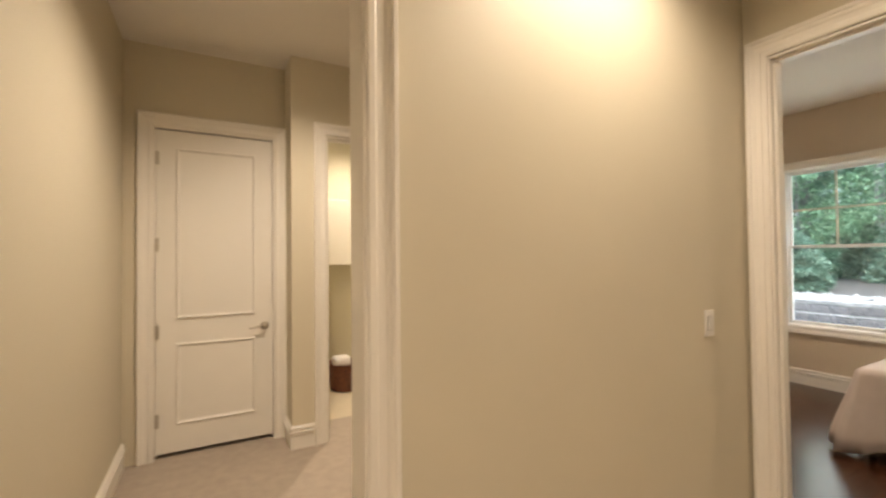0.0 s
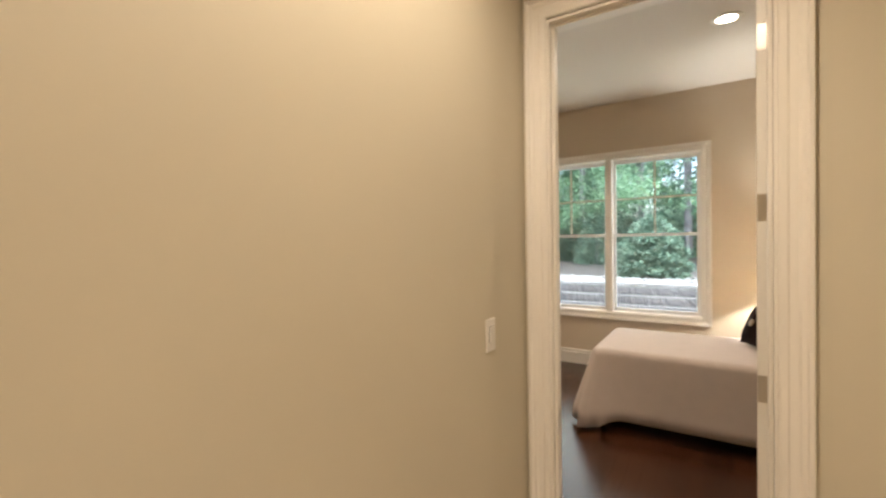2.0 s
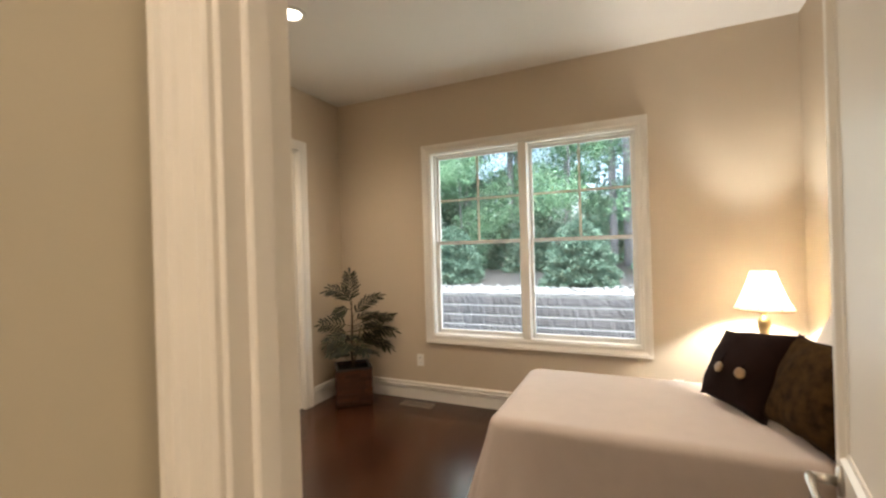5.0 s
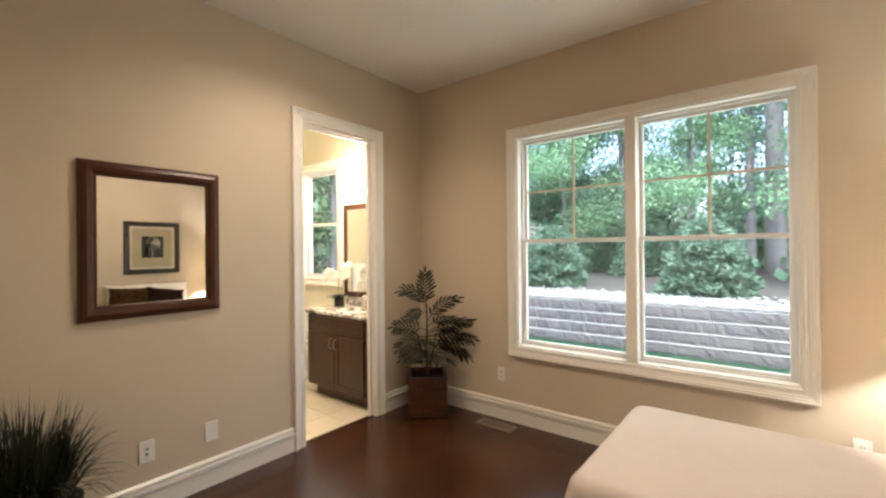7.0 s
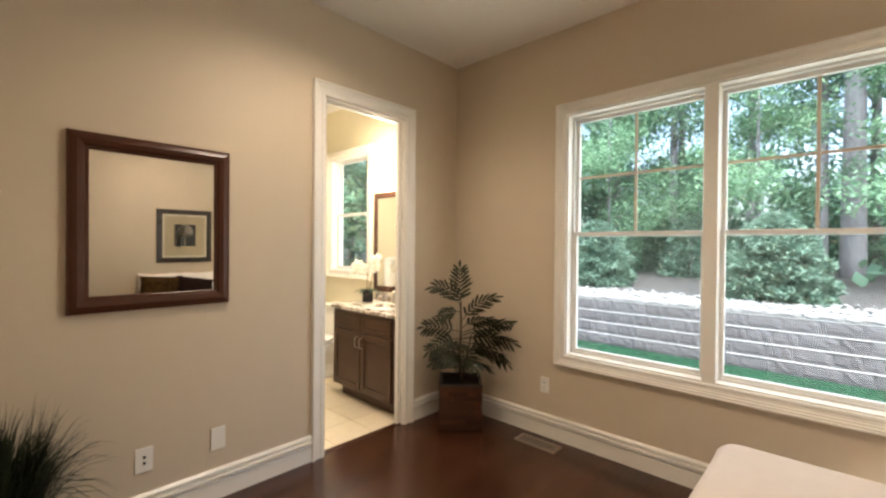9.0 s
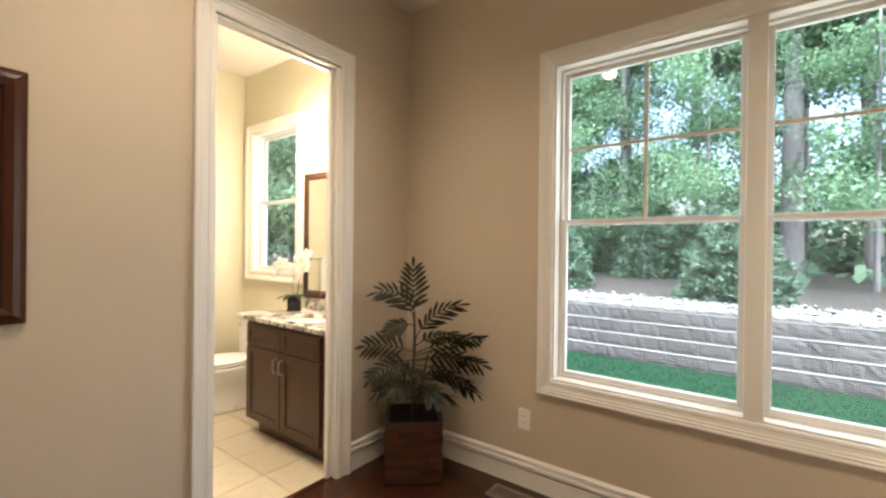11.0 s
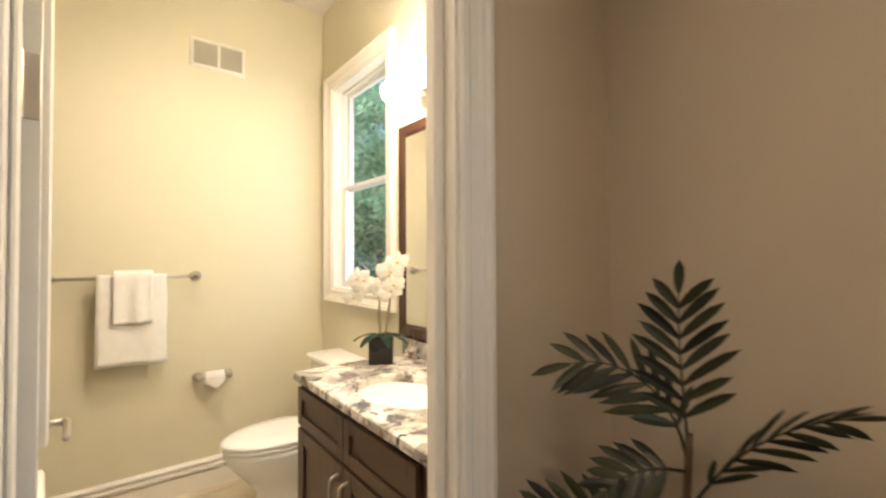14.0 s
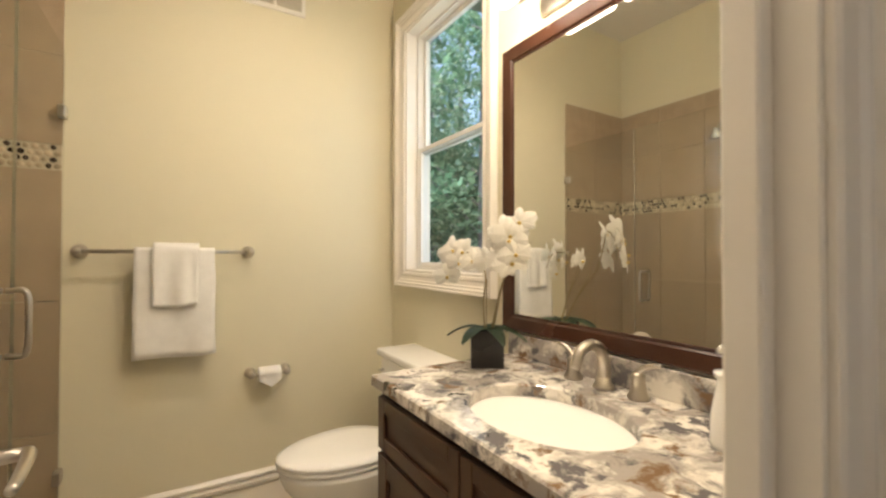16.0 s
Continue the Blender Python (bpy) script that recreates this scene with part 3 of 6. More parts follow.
# ---- windows ----
def sash(parent, x, y0, y1, z0, z1, wide=0.025, cross=False):
    one = part("sash", boxed(x - 0.014, y0, z0, x + 0.014, y0 + wide, z1, 0.003, 1), VINYL, parent)
    for args in ((y1 - wide, y1, z0, z1), (y0 + wide, y1 - wide, z0, z0 + wide), (y0 + wide, y1 - wide, z1 - wide, z1)):
        part("sash_rail", boxed(x - 0.014, args[0], args[2], x + 0.014, args[1], args[3], 0.003, 1), VINYL, one)
    pane = part("pane", boxed(x - 0.002, y0 + wide - 0.004, z0 + wide - 0.004, x + 0.002, y1 - wide + 0.004, z1 - wide + 0.004), PANE, one)
    pane.visible_shadow = False
    if cross:
        ym, zm = (y0 + y1) / 2, (z0 + z1) / 2
        part("muntin", boxed(x - 0.005, ym - 0.0085, z0 + wide, x + 0.005, ym + 0.0085, z1 - wide, 0.002, 1), MUNTIN, one)
        part("muntin", boxed(x - 0.0045, y0 + wide, zm - 0.0085, x + 0.0045, ym - 0.009, zm + 0.0085, 0.002, 1), MUNTIN, one)
        part("muntin", boxed(x - 0.0045, ym + 0.009, zm - 0.0085, x + 0.0045, y1 - wide, zm + 0.0085, 0.002, 1), MUNTIN, one)


def window(name, label, face, win, mullions, cross, mid):
    w = thing(name, label, "window", kind="structure")
    y0, y1, z0, z1 = win
    ring = [(face, y1, z0), (face, y1, z1), (face, y0, z1), (face, y0, z0)]
    part("casing", sweep(bmesh.new(), [(a * 0.72, b) for a, b in CASING], ring, (-1, 0, 0), True), TRIM, w)
    part("backband", sweep(bmesh.new(), [(0.067, 0), (0.067, 0.028), (0.070, 0.034), (0.078, 0.034), (0.081, 0.0)], ring, (-1, 0, 0), True), TRIM, w)
    t = 0.012
    deep = 6.352 if face < E_WALL else 6.396
    part("window_sill", boxed(face - 0.006, y0, z0, deep, y1, z0 + t, 0.003, 1), TRIM, w)
    part("reveal", boxed(face - 0.006, y0, z1 - t, deep, y1, z1, 0.003, 1), TRIM, w)
    part("reveal", boxed(face - 0.006, y0, z0 + t + 0.0005, deep, y0 + t, z1 - t - 0.0005, 0.003, 1), TRIM, w)
    part("reveal", boxed(face - 0.006, y1 - t, z0 + t + 0.0005, deep, y1, z1 - t - 0.0005, 0.003, 1), TRIM, w)
    gx = face + 0.09
    part("window_frame", sweep(bmesh.new(), [(0, -0.03), (0, 0.03), (-0.014, 0.03), (-0.014, -0.03)], [(gx, y1 - t, z0 + t), (gx, y1 - t, z1 - t), (gx, y0 + t, z1 - t), (gx, y0 + t, z0 + t)], (-1, 0, 0), True), VINYL, w)
    edges = [y0 + t + 0.014]
    for a, b in mullions:
        part("mullion", boxed(face - 0.012, a, z0 + t, deep, b, z1 - t, 0.005, 2), TRIM, w)
        edges += [a, b]
    edges.append(y1 - t - 0.014)
    for a, b in zip(edges[::2], edges[1::2]):
        sash(w, gx - 0.012, a, b, z0 + t + 0.014, mid + 0.016)
        sash(w, gx + 0.018, a, b, mid - 0.016, z1 - t - 0.014, cross=cross)
    return w


window("window_1", "white double-hung twin window with thin upper grilles", E_WALL, WIN, [(2.166, 2.240)], True, 1.537)
window("window_2", "white double-hung bathroom window", BATH_E, BWIN, [], False, 1.80)


# ---- ceiling fixtures, switches, outlets, vents ----
def can_light(x, y):
    t = thing("recessed_light", "lit round recessed ceiling light with white trim, some added unseen as fill", "ceiling light", (x, y, 3.05), group="recessed lights")
    part("trim_ring", lathe(bmesh.new(), [(0.066, -0.001), (0.070, -0.008), (0.095, -0.006), (0.098, 0.0), (0.066, 0.001)], 36), PLASTIC, t, smooth=True)
    part("lens", lathe(bmesh.new(), [(0.001, -0.003), (0.066, -0.003), (0.066, 0.0), (0.001, 0.0)], 36), CAN_GLOW, t, "glowing frosted lens")


# The unseen fill lamps get a fixture as well.
for room in CANS.values():
    for x, y in room:
        can_light(x, y)


def plate(name, label, category, at, turn, w, h, build):
    """A wall plate whose face looks along -y before the turn."""
    t = thing(name, label, category, at, turn)
    part("plate", boxed(-w / 2, -0.007, -h / 2, w / 2, 0, h / 2, 0.004, 2), PLASTIC, t)
    build(t)
    return t


def outlet_face(t):
    for z in (-0.02, 0.02):
        part("socket", boxed(-0.017, -0.009, z - 0.014, 0.017, -0.0065, z + 0.014, 0.003, 1), PLASTIC, t)
        for x in (-0.006, 0.006):
            part("slot", boxed(x - 0.0015, -0.0095, z - 0.005, x + 0.0015, -0.0088, z + 0.006), SLOT, t)


def rocker_face(t):
    part("rocker", boxed(-0.016, -0.012, -0.033, 0.016, -0.006, 0.033, 0.003, 2), PLASTIC, t)
    part("rocker_gap", boxed(-0.0175, -0.0076, -0.0345, 0.0175, -0.0069, 0.0345), SLOT, t)


def blank_face(t):
    for z in (-0.04, 0.04):
        part("screw", lathe(bmesh.new(), [(0.0005, -0.001), (0.0035, 0.0), (0.0035, 0.001)], 10, pose(0, -0.0075, z, 90)), PLASTIC, t)


def cable_face(t):
    for z in (-0.015, 0.015):
        part("jack", cyl(bmesh.new(), (0, -0.014, z), (0, -0.006, z), 0.006, n=10), SLOT, t, "dark cable jack")


plate("light_switch", "white rocker light switch on beige wall", "light switch", (2.56, 1.885, 1.135), 0, 0.075, 0.125, rocker_face)
plate("cable_outlet", "white wall plate with two dark jacks", "outlet", (3.912, N_WALL, 0.345), 0, 0.078, 0.125, cable_face)
plate("blank_plate", "white blank wall plate", "wall plate", (4.262, N_WALL, 0.343), 0, 0.078, 0.125, blank_face)
plate("power_outlet", "white power outlet beneath the window", "outlet", (E_WALL, 3.28, 0.39), -90, 0.075, 0.12, outlet_face)
plate("power_outlet", "white power outlet beside the bed", "outlet", (E_WALL, 1.035, 0.36), -90, 0.075, 0.12, outlet_face)


def grille(name, label, at, m, w, h, bars, split):
    """A louvred register lying in the xy plane, w along x."""
    t = thing(name, label, "vent", at)
    t.matrix_basis = m
    part("backing", boxed(-w / 2 + 0.012, -h / 2 + 0.012, 0.0005, w / 2 - 0.012, h / 2 - 0.012, 0.002), SLOT if split == 1 else mat("vent_shadow", (0.26, 0.23, 0.18), 0.8, vary=0.1), t)
    part("frame", sweep(bmesh.new(), [(0, 0), (0, 0.008), (0.004, 0.011), (0.02, 0.006), (0.022, 0)], [(-w / 2 + 0.02, -h / 2 + 0.02, 0), (-w / 2 + 0.02, h / 2 - 0.02, 0), (w / 2 - 0.02, h / 2 - 0.02, 0), (w / 2 - 0.02, -h / 2 + 0.02, 0)], (0, 0, 1), True), PLASTIC if split > 1 else FLOORVENT, t)
    for k in range(bars):
        y = -h / 2 + 0.02 + (h - 0.04) * (k + 0.5) / bars
        bm = boxed(-w / 2 + 0.02, -0.0045, -0.0012, w / 2 - 0.02, 0.0045, 0.0012)
        part("slat", bm, VENTGREY if split > 1 else FLOORVENT, t, m=pose(0, y, 0.006, 48 if split > 1 else 30))
    for k in range(1, split):
        x = -w / 2 + w * k / split
        part("divider", boxed(x - 0.008, -h / 2 + 0.02, 0.001, x + 0.008, h / 2 - 0.02, 0.012, 0.002, 1), PLASTIC, t)


VENTGREY = mat("vent_slat", (0.60, 0.56, 0.46), 0.5, vary=0.05)
FLOORVENT = mat("floor_vent_metal", (0.25, 0.20, 0.155), 0.45, 0.2, vary=0.1)
grille("floor_vent", "tan metal floor register in dark wood floor", (0, 0, 0), pose(6.13, 3.25, 0.0, 0, 0, 90), 0.33, 0.13, 9, 1)
grille("wall_vent", "white return air grille high on cream wall", (0, 0, 0), pose(5.547, BATH_N, 2.562, 90, 0, 0), 0.30, 0.175, 12, 2)


# ---- bedroom ----
def pillow_mesh(w, h, t, seed, n=18, slump=0.0):
    """A filled cushion standing in the xz plane, its four corners drawn out."""
    bm, grid = bmesh.new(), {}
    for side in (-1, 1):
        for i in range(n + 1):
            for j in range(n + 1):
                u, v = 2 * i / n - 1, 2 * j / n - 1
                edge = max(abs(u), abs(v)) == 1
                if edge and side == 1:
                    grid[side, i, j] = grid[-1, i, j]
                    continue
                pinch = 1 - 0.075 * (1 - abs(u) ** 4) * abs(v) ** 3
                pinch2 = 1 - 0.075 * (1 - abs(v) ** 4) * abs(u) ** 3
                puff = (max(0.0, 1 - abs(u) ** 2.6) * max(0.0, 1 - abs(v) ** 2.6)) ** 0.55
                q = Vector((u * w / 2 * pinch2, side * t / 2 * puff, v * h / 2 * pinch - slump * u * (v + 1) / 2))
                q += 0.012 * noise.noise_vector(Vector((u * 2 + seed, v * 2, side)))
                grid[side, i, j] = bm.verts.new(q)
    for side in (-1, 1):
        for i in range(n):
            for j in range(n):
                f = [grid[side, i, j], grid[side, i + 1, j], grid[side, i + 1, j + 1], grid[side, i, j + 1]]
                bm.faces.new(f if side < 0 else f[::-1])
    return bm


def bed_cloth():
    """The coverlet: a soft-edged top with sides that fall to the floor in folds at the foot corners."""
    x0, x1, y0, y1, top = 4.58, 5.56, 0.26, 2.01, 0.628
    bm, rings = bmesh.new(), []
    outline = []
    r = 0.085
    side = [(x0, y0)]
    for k in range(1, 27):
        side.append((x0, y0 + (y1 - r - y0) * k / 26))
    for k in range(1, 8):
        a = math.pi - math.pi / 2 * k / 8
        side.append((x0 + r + r * math.cos(a), y1 - r + r * math.sin(a)))
    for k in range(0, 15):
        side.append((x0 + r + (x1 - x0 - 2 * r) * k / 14, y1))
    for k in range(1, 8):
        a = math.pi / 2 - math.pi / 2 * k / 8
        side.append((x1 - r + r * math.cos(a), y1 - r + r * math.sin(a)))
    for k in range(0, 27):
        side.append((x1, y1 - r - (y1 - r - y0) * k / 26))
    outline = [Vector((x, y, 0)) for x, y in side]
    count = len(outline)
    cx, cy = (x0 + x1) / 2, (y0 + y1) / 2
    norms = []
    for k in range(count):
        d = outline[min(k + 1, count - 1)] - outline[max(k - 1, 0)]
        norms.append(Vector((-d.y, d.x, 0)).normalized())
    roll = [(-0.05 + 0.05 * math.sin(radians(a)), -0.05 + 0.05 * math.cos(radians(a))) for a in range(0, 91, 15)]
    levels = [(-0.075, 0.0), (-0.062, 0.0)] + roll + [(0.003, -0.09), (0.007, -0.15), (0.012, -0.22), (0.018, -0.30), (0.024, -0.38), (0.030, -0.46), (0.036, -0.555), (0.030, -0.553)]
    for out, dz in levels:
        ring = []
        for k, (p, nn) in enumerate(zip(outline, norms)):
            corner = sum(math.exp(-((p - Vector((c, y1, 0))).length / 0.12) ** 2) for c in (x0, x1))
            depth = min(1.0, max(0.0, -dz / 0.5))
            fold = 0.125 * corner * depth ** 1.1 + 0.045 * math.sin(k * 1.57) * depth ** 1.2 * (0.05 + corner)
            soft = 0.010 * noise.noise(Vector((p.x * 4, p.y * 4, dz * 3))) * depth
            z = top + dz
            if dz < -0.30:
                z += (1 - min(1.0, 1.3 * corner)) * 0.03 * min(1, (-dz - 0.30) / 0.23) - 0.05 * corner * min(1, (-dz - 0.30) / 0.23)
            z = max(z, 0.012)
            ring.append(bm.verts.new(p - nn * -(out + fold + soft) + Vector((0, 0, z))))
        rings.append(ring)
    for a, b in zip(rings, rings[1:]):
        for k in range(count - 1):
            bm.faces.new((a[k], a[k + 1], b[k + 1], b[k]))
    # top sheet across from side to side
    ring, rows = rings[0], []
    for k in range(34):
        a, b = ring[k], ring[count - 1 - k]
        row = [a]
        for j in range(1, 14):
            q = a.co.lerp(b.co, j / 14)
            q.z = top + 0.003 * noise.noise(Vector((q.x * 3, q.y * 3, 0))) * min(1, min(j, 14 - j) / 3, (33 - k) / 4)
            row.append(bm.verts.new(q))
        rows.append(row + [b])
    rows.append(ring[34:49])
    for p, q in zip(rows, rows[1:]):
        for j in range(14):
            bm.faces.new((p[j], p[j + 1], q[j + 1], q[j]))
    return bm


bed = thing("bed", "twin bed on a dark base, made up", "bed", (5.07, 1.13, 0))
part("mattress", boxed(-0.475, -0.86, 0.36, 0.475, 0.86, 0.615, 0.04, 3), LINEN, bed)
part("box_spring", boxed(-0.475, -0.86, 0.17, 0.475, 0.86, 0.355, 0.02, 2), BROWNCLOTH, bed, "dark fabric box spring")
for x in (-0.42, 0.42):
    for y in (-0.8, 0.8):
        part("leg", cyl(bmesh.new(), (x, y, 0), (x, y, 0.17), 0.022, n=12), BLACKWOOD, bed)
cover = tagged(part("coverlet", bed_cloth(), COVERLET, smooth=True), "plain pale taupe coverlet draped over the bed", "bedspread")

def cushion(name, label, w, h, t, material, m, seed, group="", slump=0.0):
    one = tagged(part(name, pillow_mesh(w, h, t, seed, slump=slump), material, smooth=True), label, "pillow", group)
    one.matrix_basis = m
    return one


cushion("white_pillow", "white bed pillow leaning on the wall", 0.62, 0.44, 0.17, LINEN, pose(5.26, 0.39, 0.85, 14, 0, 0), 1, "bed pillows")
cushion("white_pillow", "white bed pillow leaning on the wall", 0.58, 0.44, 0.17, LINEN, pose(4.90, 0.38, 0.85, 14, 0, 2), 5, "bed pillows")
cushion("brocade_cushion", "brown and gold brocade cushion", 0.46, 0.44, 0.17, BROCADE, pose(4.80, 0.635, 0.84, 22, 0, 18), 9)
button_cushion = cushion("button_cushion", "dark brown cushion with coconut shell buttons", 0.425, 0.43, 0.17, BROWNCLOTH, pose(5.13, 0.82, 0.826, 22, -5, 31), 12, slump=0.05)
for x in (-0.07, 0.057):
    puff = (max(0.0, 1 - (abs(x) / 0.2125) ** 2.6)) ** 0.55
    face = 0.085 * puff
    bm = lathe(bmesh.new(), [(0.001, -0.004), (0.022, -0.006), (0.027, -0.002), (0.026, 0.004), (0.001, 0.005)], 16, pose(0, 0, 0, 90, 0, 0))
    part("button", bm, SHELLBUTTON, button_cushion, "mottled coconut shell button", True, pose(x, face + 0.010, -0.028 - 0.025 * x / 0.2, 0, 0, -25 * x / 0.16))
    part("loop", tube(bmesh.new(), curve_pts([(x, face, -0.022), (x - 0.006, face + 0.012, 0.012), (x, face - 0.002, 0.045)], 5), 0.003, 6), BROWNCLOTH, button_cushion)

night = thing("nightstand", "small dark wooden nightstand beside the bed", "nightstand", (5.94, 0.52, 0))
part("top", boxed(-0.25, -0.22, 0.575, 0.25, 0.22, 0.60, 0.006, 2), MAHOGANY, night)
part("body", boxed(-0.22, -0.19, 0.36, 0.22, 0.19, 0.575, 0.003, 1), MAHOGANY, night)
part("drawer_front", boxed(-0.20, 0.191, 0.385, 0.20, 0.205, 0.555, 0.004, 2), MAHOGANY, night)
part("knob", lathe(bmesh.new(), [(0.006, 0), (0.006, 0.012), (0.014, 0.02), (0.001, 0.028)], 14, pose(0, 0.205, 0.47, -90)), BRASS, night)
for x in (-0.2, 0.2):
    for y in (-0.17, 0.17):
        part("leg", cyl(bmesh.new(), (x, y, 0), (x, y, 0.36), 0.014, 0.02, 10), MAHOGANY, night)

tl = thing("table_lamp", "lit brass table lamp with a pale scalloped shade on the nightstand", "table lamp", (5.93, 0.56, 0.60))
part("base", lathe(bmesh.new(), [(0.001, 0), (0.075, 0), (0.078, 0.012), (0.06, 0.02), (0.05, 0.032), (0.022, 0.045), (0.016, 0.07), (0.026, 0.085), (0.016, 0.10), (0.018, 0.17), (0.016, 0.21), (0.026, 0.23), (0.018, 0.25), (0.030, 0.285), (0.037, 0.325), (0.034, 0.355), (0.018, 0.385), (0.014, 0.395), (0.023, 0.408), (0.023, 0.414), (0.012, 0.422), (0.011, 0.43), (0.016, 0.44), (0.016, 0.50), (0.001, 0.50)], 28), BRASS, tl, "aged brass baluster stem", True)
bm = bmesh.new()
n_seg, shade_rings = 48, []
for inner in (0, 1):
    for r, z in ((0.164, 0.435), (0.138, 0.480), (0.112, 0.545), (0.088, 0.610), (0.069, 0.675)) if not inner else ((0.067, 0.675), (0.086, 0.610), (0.110, 0.545), (0.136, 0.480), (0.162, 0.435)):
        ring = []
        for k in range(n_seg):
            a = 2 * math.pi * k / n_seg
            low = max(0.0, (0.52 - z) / 0.09)
            rr = r * (1 + 0.012 * math.cos(8 * a))
            ring.append(bm.verts.new((rr * math.cos(a), rr * math.sin(a), z - 0.010 * low * abs(math.cos(4 * a)))))
        shade_rings.append(ring)
for a, b in zip(shade_rings, shade_rings[1:] + shade_rings[:1]):
    for k in range(n_seg):
        bm.faces.new((a[k], a[(k + 1) % n_seg], b[(k + 1) % n_seg], b[k]))
part("shade", bm, SHADEFABRIC, tl, "pale fabric bell shade", True)
for k in range(8):
    a = 2 * math.pi * (k + 0.5) / 8
    part("shade_rib", tube(bmesh.new(), [(0.1655 * math.cos(a), 0.1655 * math.sin(a), 0.433), (0.1395 * math.cos(a), 0.1395 * math.sin(a), 0.48), (0.1135 * math.cos(a), 0.1135 * math.sin(a), 0.545), (0.0895 * math.cos(a), 0.0895 * math.sin(a), 0.61), (0.0705 * math.cos(a), 0.0705 * math.sin(a), 0.676)], 0.0013, 6), BRASS, tl)
part("harp_spider", cyl(bmesh.new(), (-0.069, 0, 0.668), (0.069, 0, 0.668), 0.002, n=6), BRASS, tl)
part("trim_band", sweep(bmesh.new(), [(0, 0), (0.003, 0), (0.003, 0.006), (0, 0.006)], [(0.1635 * math.cos(2 * math.pi * k / 40), 0.1635 * math.sin(2 * math.pi * k / 40), 0.426) for k in range(40)][::-1], (0, 0, 1), True), BRASS, tl)


def framed(name, label, category, at, turn, w, h, prof, frame_mat, fill):
    """A frame hung on a wall; its face looks along -y before the turn."""
    t = thing(name, label, category, at, turn)
    a, b = w / 2 - prof[-1][0], h / 2 - prof[-1][0]
    part("frame", sweep(bmesh.new(), prof, [(-a, 0, -b), (-a, 0, b), (a, 0, b), (a, 0, -b)], (0, -1, 0), True), frame_mat, t)
    fill(t, a, b)
    return t


def mirror_fill(t, a, b):
    part("mirror_glass", boxed(-a - 0.004, -0.012, -b - 0.004, a + 0.004, -0.004, b + 0.004), MIRROR, t, "silvered glass")


WIDE = [(0, 0), (0, 0.016), (0.006, 0.020), (0.014, 0.020), (0.022, 0.030), (0.045, 0.036), (0.062, 0.030), (0.072, 0.024), (0.078, 0.024), (0.080, 0.018), (0.080, 0)]
framed("wall_mirror", "rectangular mirror in a broad reddish mahogany frame", "mirror", (3.962, N_WALL, 1.537), 0, 0.70, 0.85, WIDE, MAHOGANY, mirror_fill)
FLATFRAME = [(0, 0), (0, 0.012), (0.004, 0.015), (0.010, 0.012), (0.016, 0.018), (0.055, 0.024), (0.063, 0.020), (0.066, 0.0)]


def tulip_fill(t, a, b):
    part("mat_board", boxed(-a - 0.003, -0.006, -b - 0.003, a + 0.003, -0.002, b + 0.003), MATBOARD, t, "olive mat board")
    part("fillet", sweep(bmesh.new(), [(0, 0.006), (0, 0.010), (-0.022, 0.010), (-0.022, 0.006)], [(-a, 0, -b), (-a, 0, b), (a, 0, b), (a, 0, -b)], (0, -1, 0), True), INNERMAT, t, "pale inner border")
    part("print", boxed(-0.128, -0.009, -0.135, 0.128, -0.0062, 0.155), PRINT_D, t, "dark flower print")
    for k, (cx, cz, ang, wide, tall) in enumerate(((-0.035, 0.06, 18, 0.055, 0.10), (0.0, 0.07, 0, 0.06, 0.11), (0.04, 0.06, -20, 0.05, 0.10), (0.075, -0.06, -8, 0.02, 0.12))):
        bm = bmesh.new()
        ring = []
        for j in range(16):
            s = 2 * math.pi * j / 16
            ring.append(bm.verts.new((1.3 * wide * math.sin(s) * (0.8 + 0.2 * math.cos(s)), 0, tall * 0.8 * math.cos(s))))
        bm.faces.new(ring)
        bmesh.ops.solidify(bm, geom=bm.faces[:], thickness=0.001)
        part("petal", bm, PRINT_L, t, m=pose(cx, -0.0100 - 0.0008 * k, cz, 0, ang, 0))
    part("stem", boxed(-0.004, -0.0104, -0.13, 0.004, -0.0094, 0.0), PRINT_L, t)


framed("framed_print", "dark framed tulip print with an olive mat", "picture", (5.17, S_WALL, 1.545), 180, 0.66, 0.71, FLATFRAME, BLACKWOOD, tulip_fill)


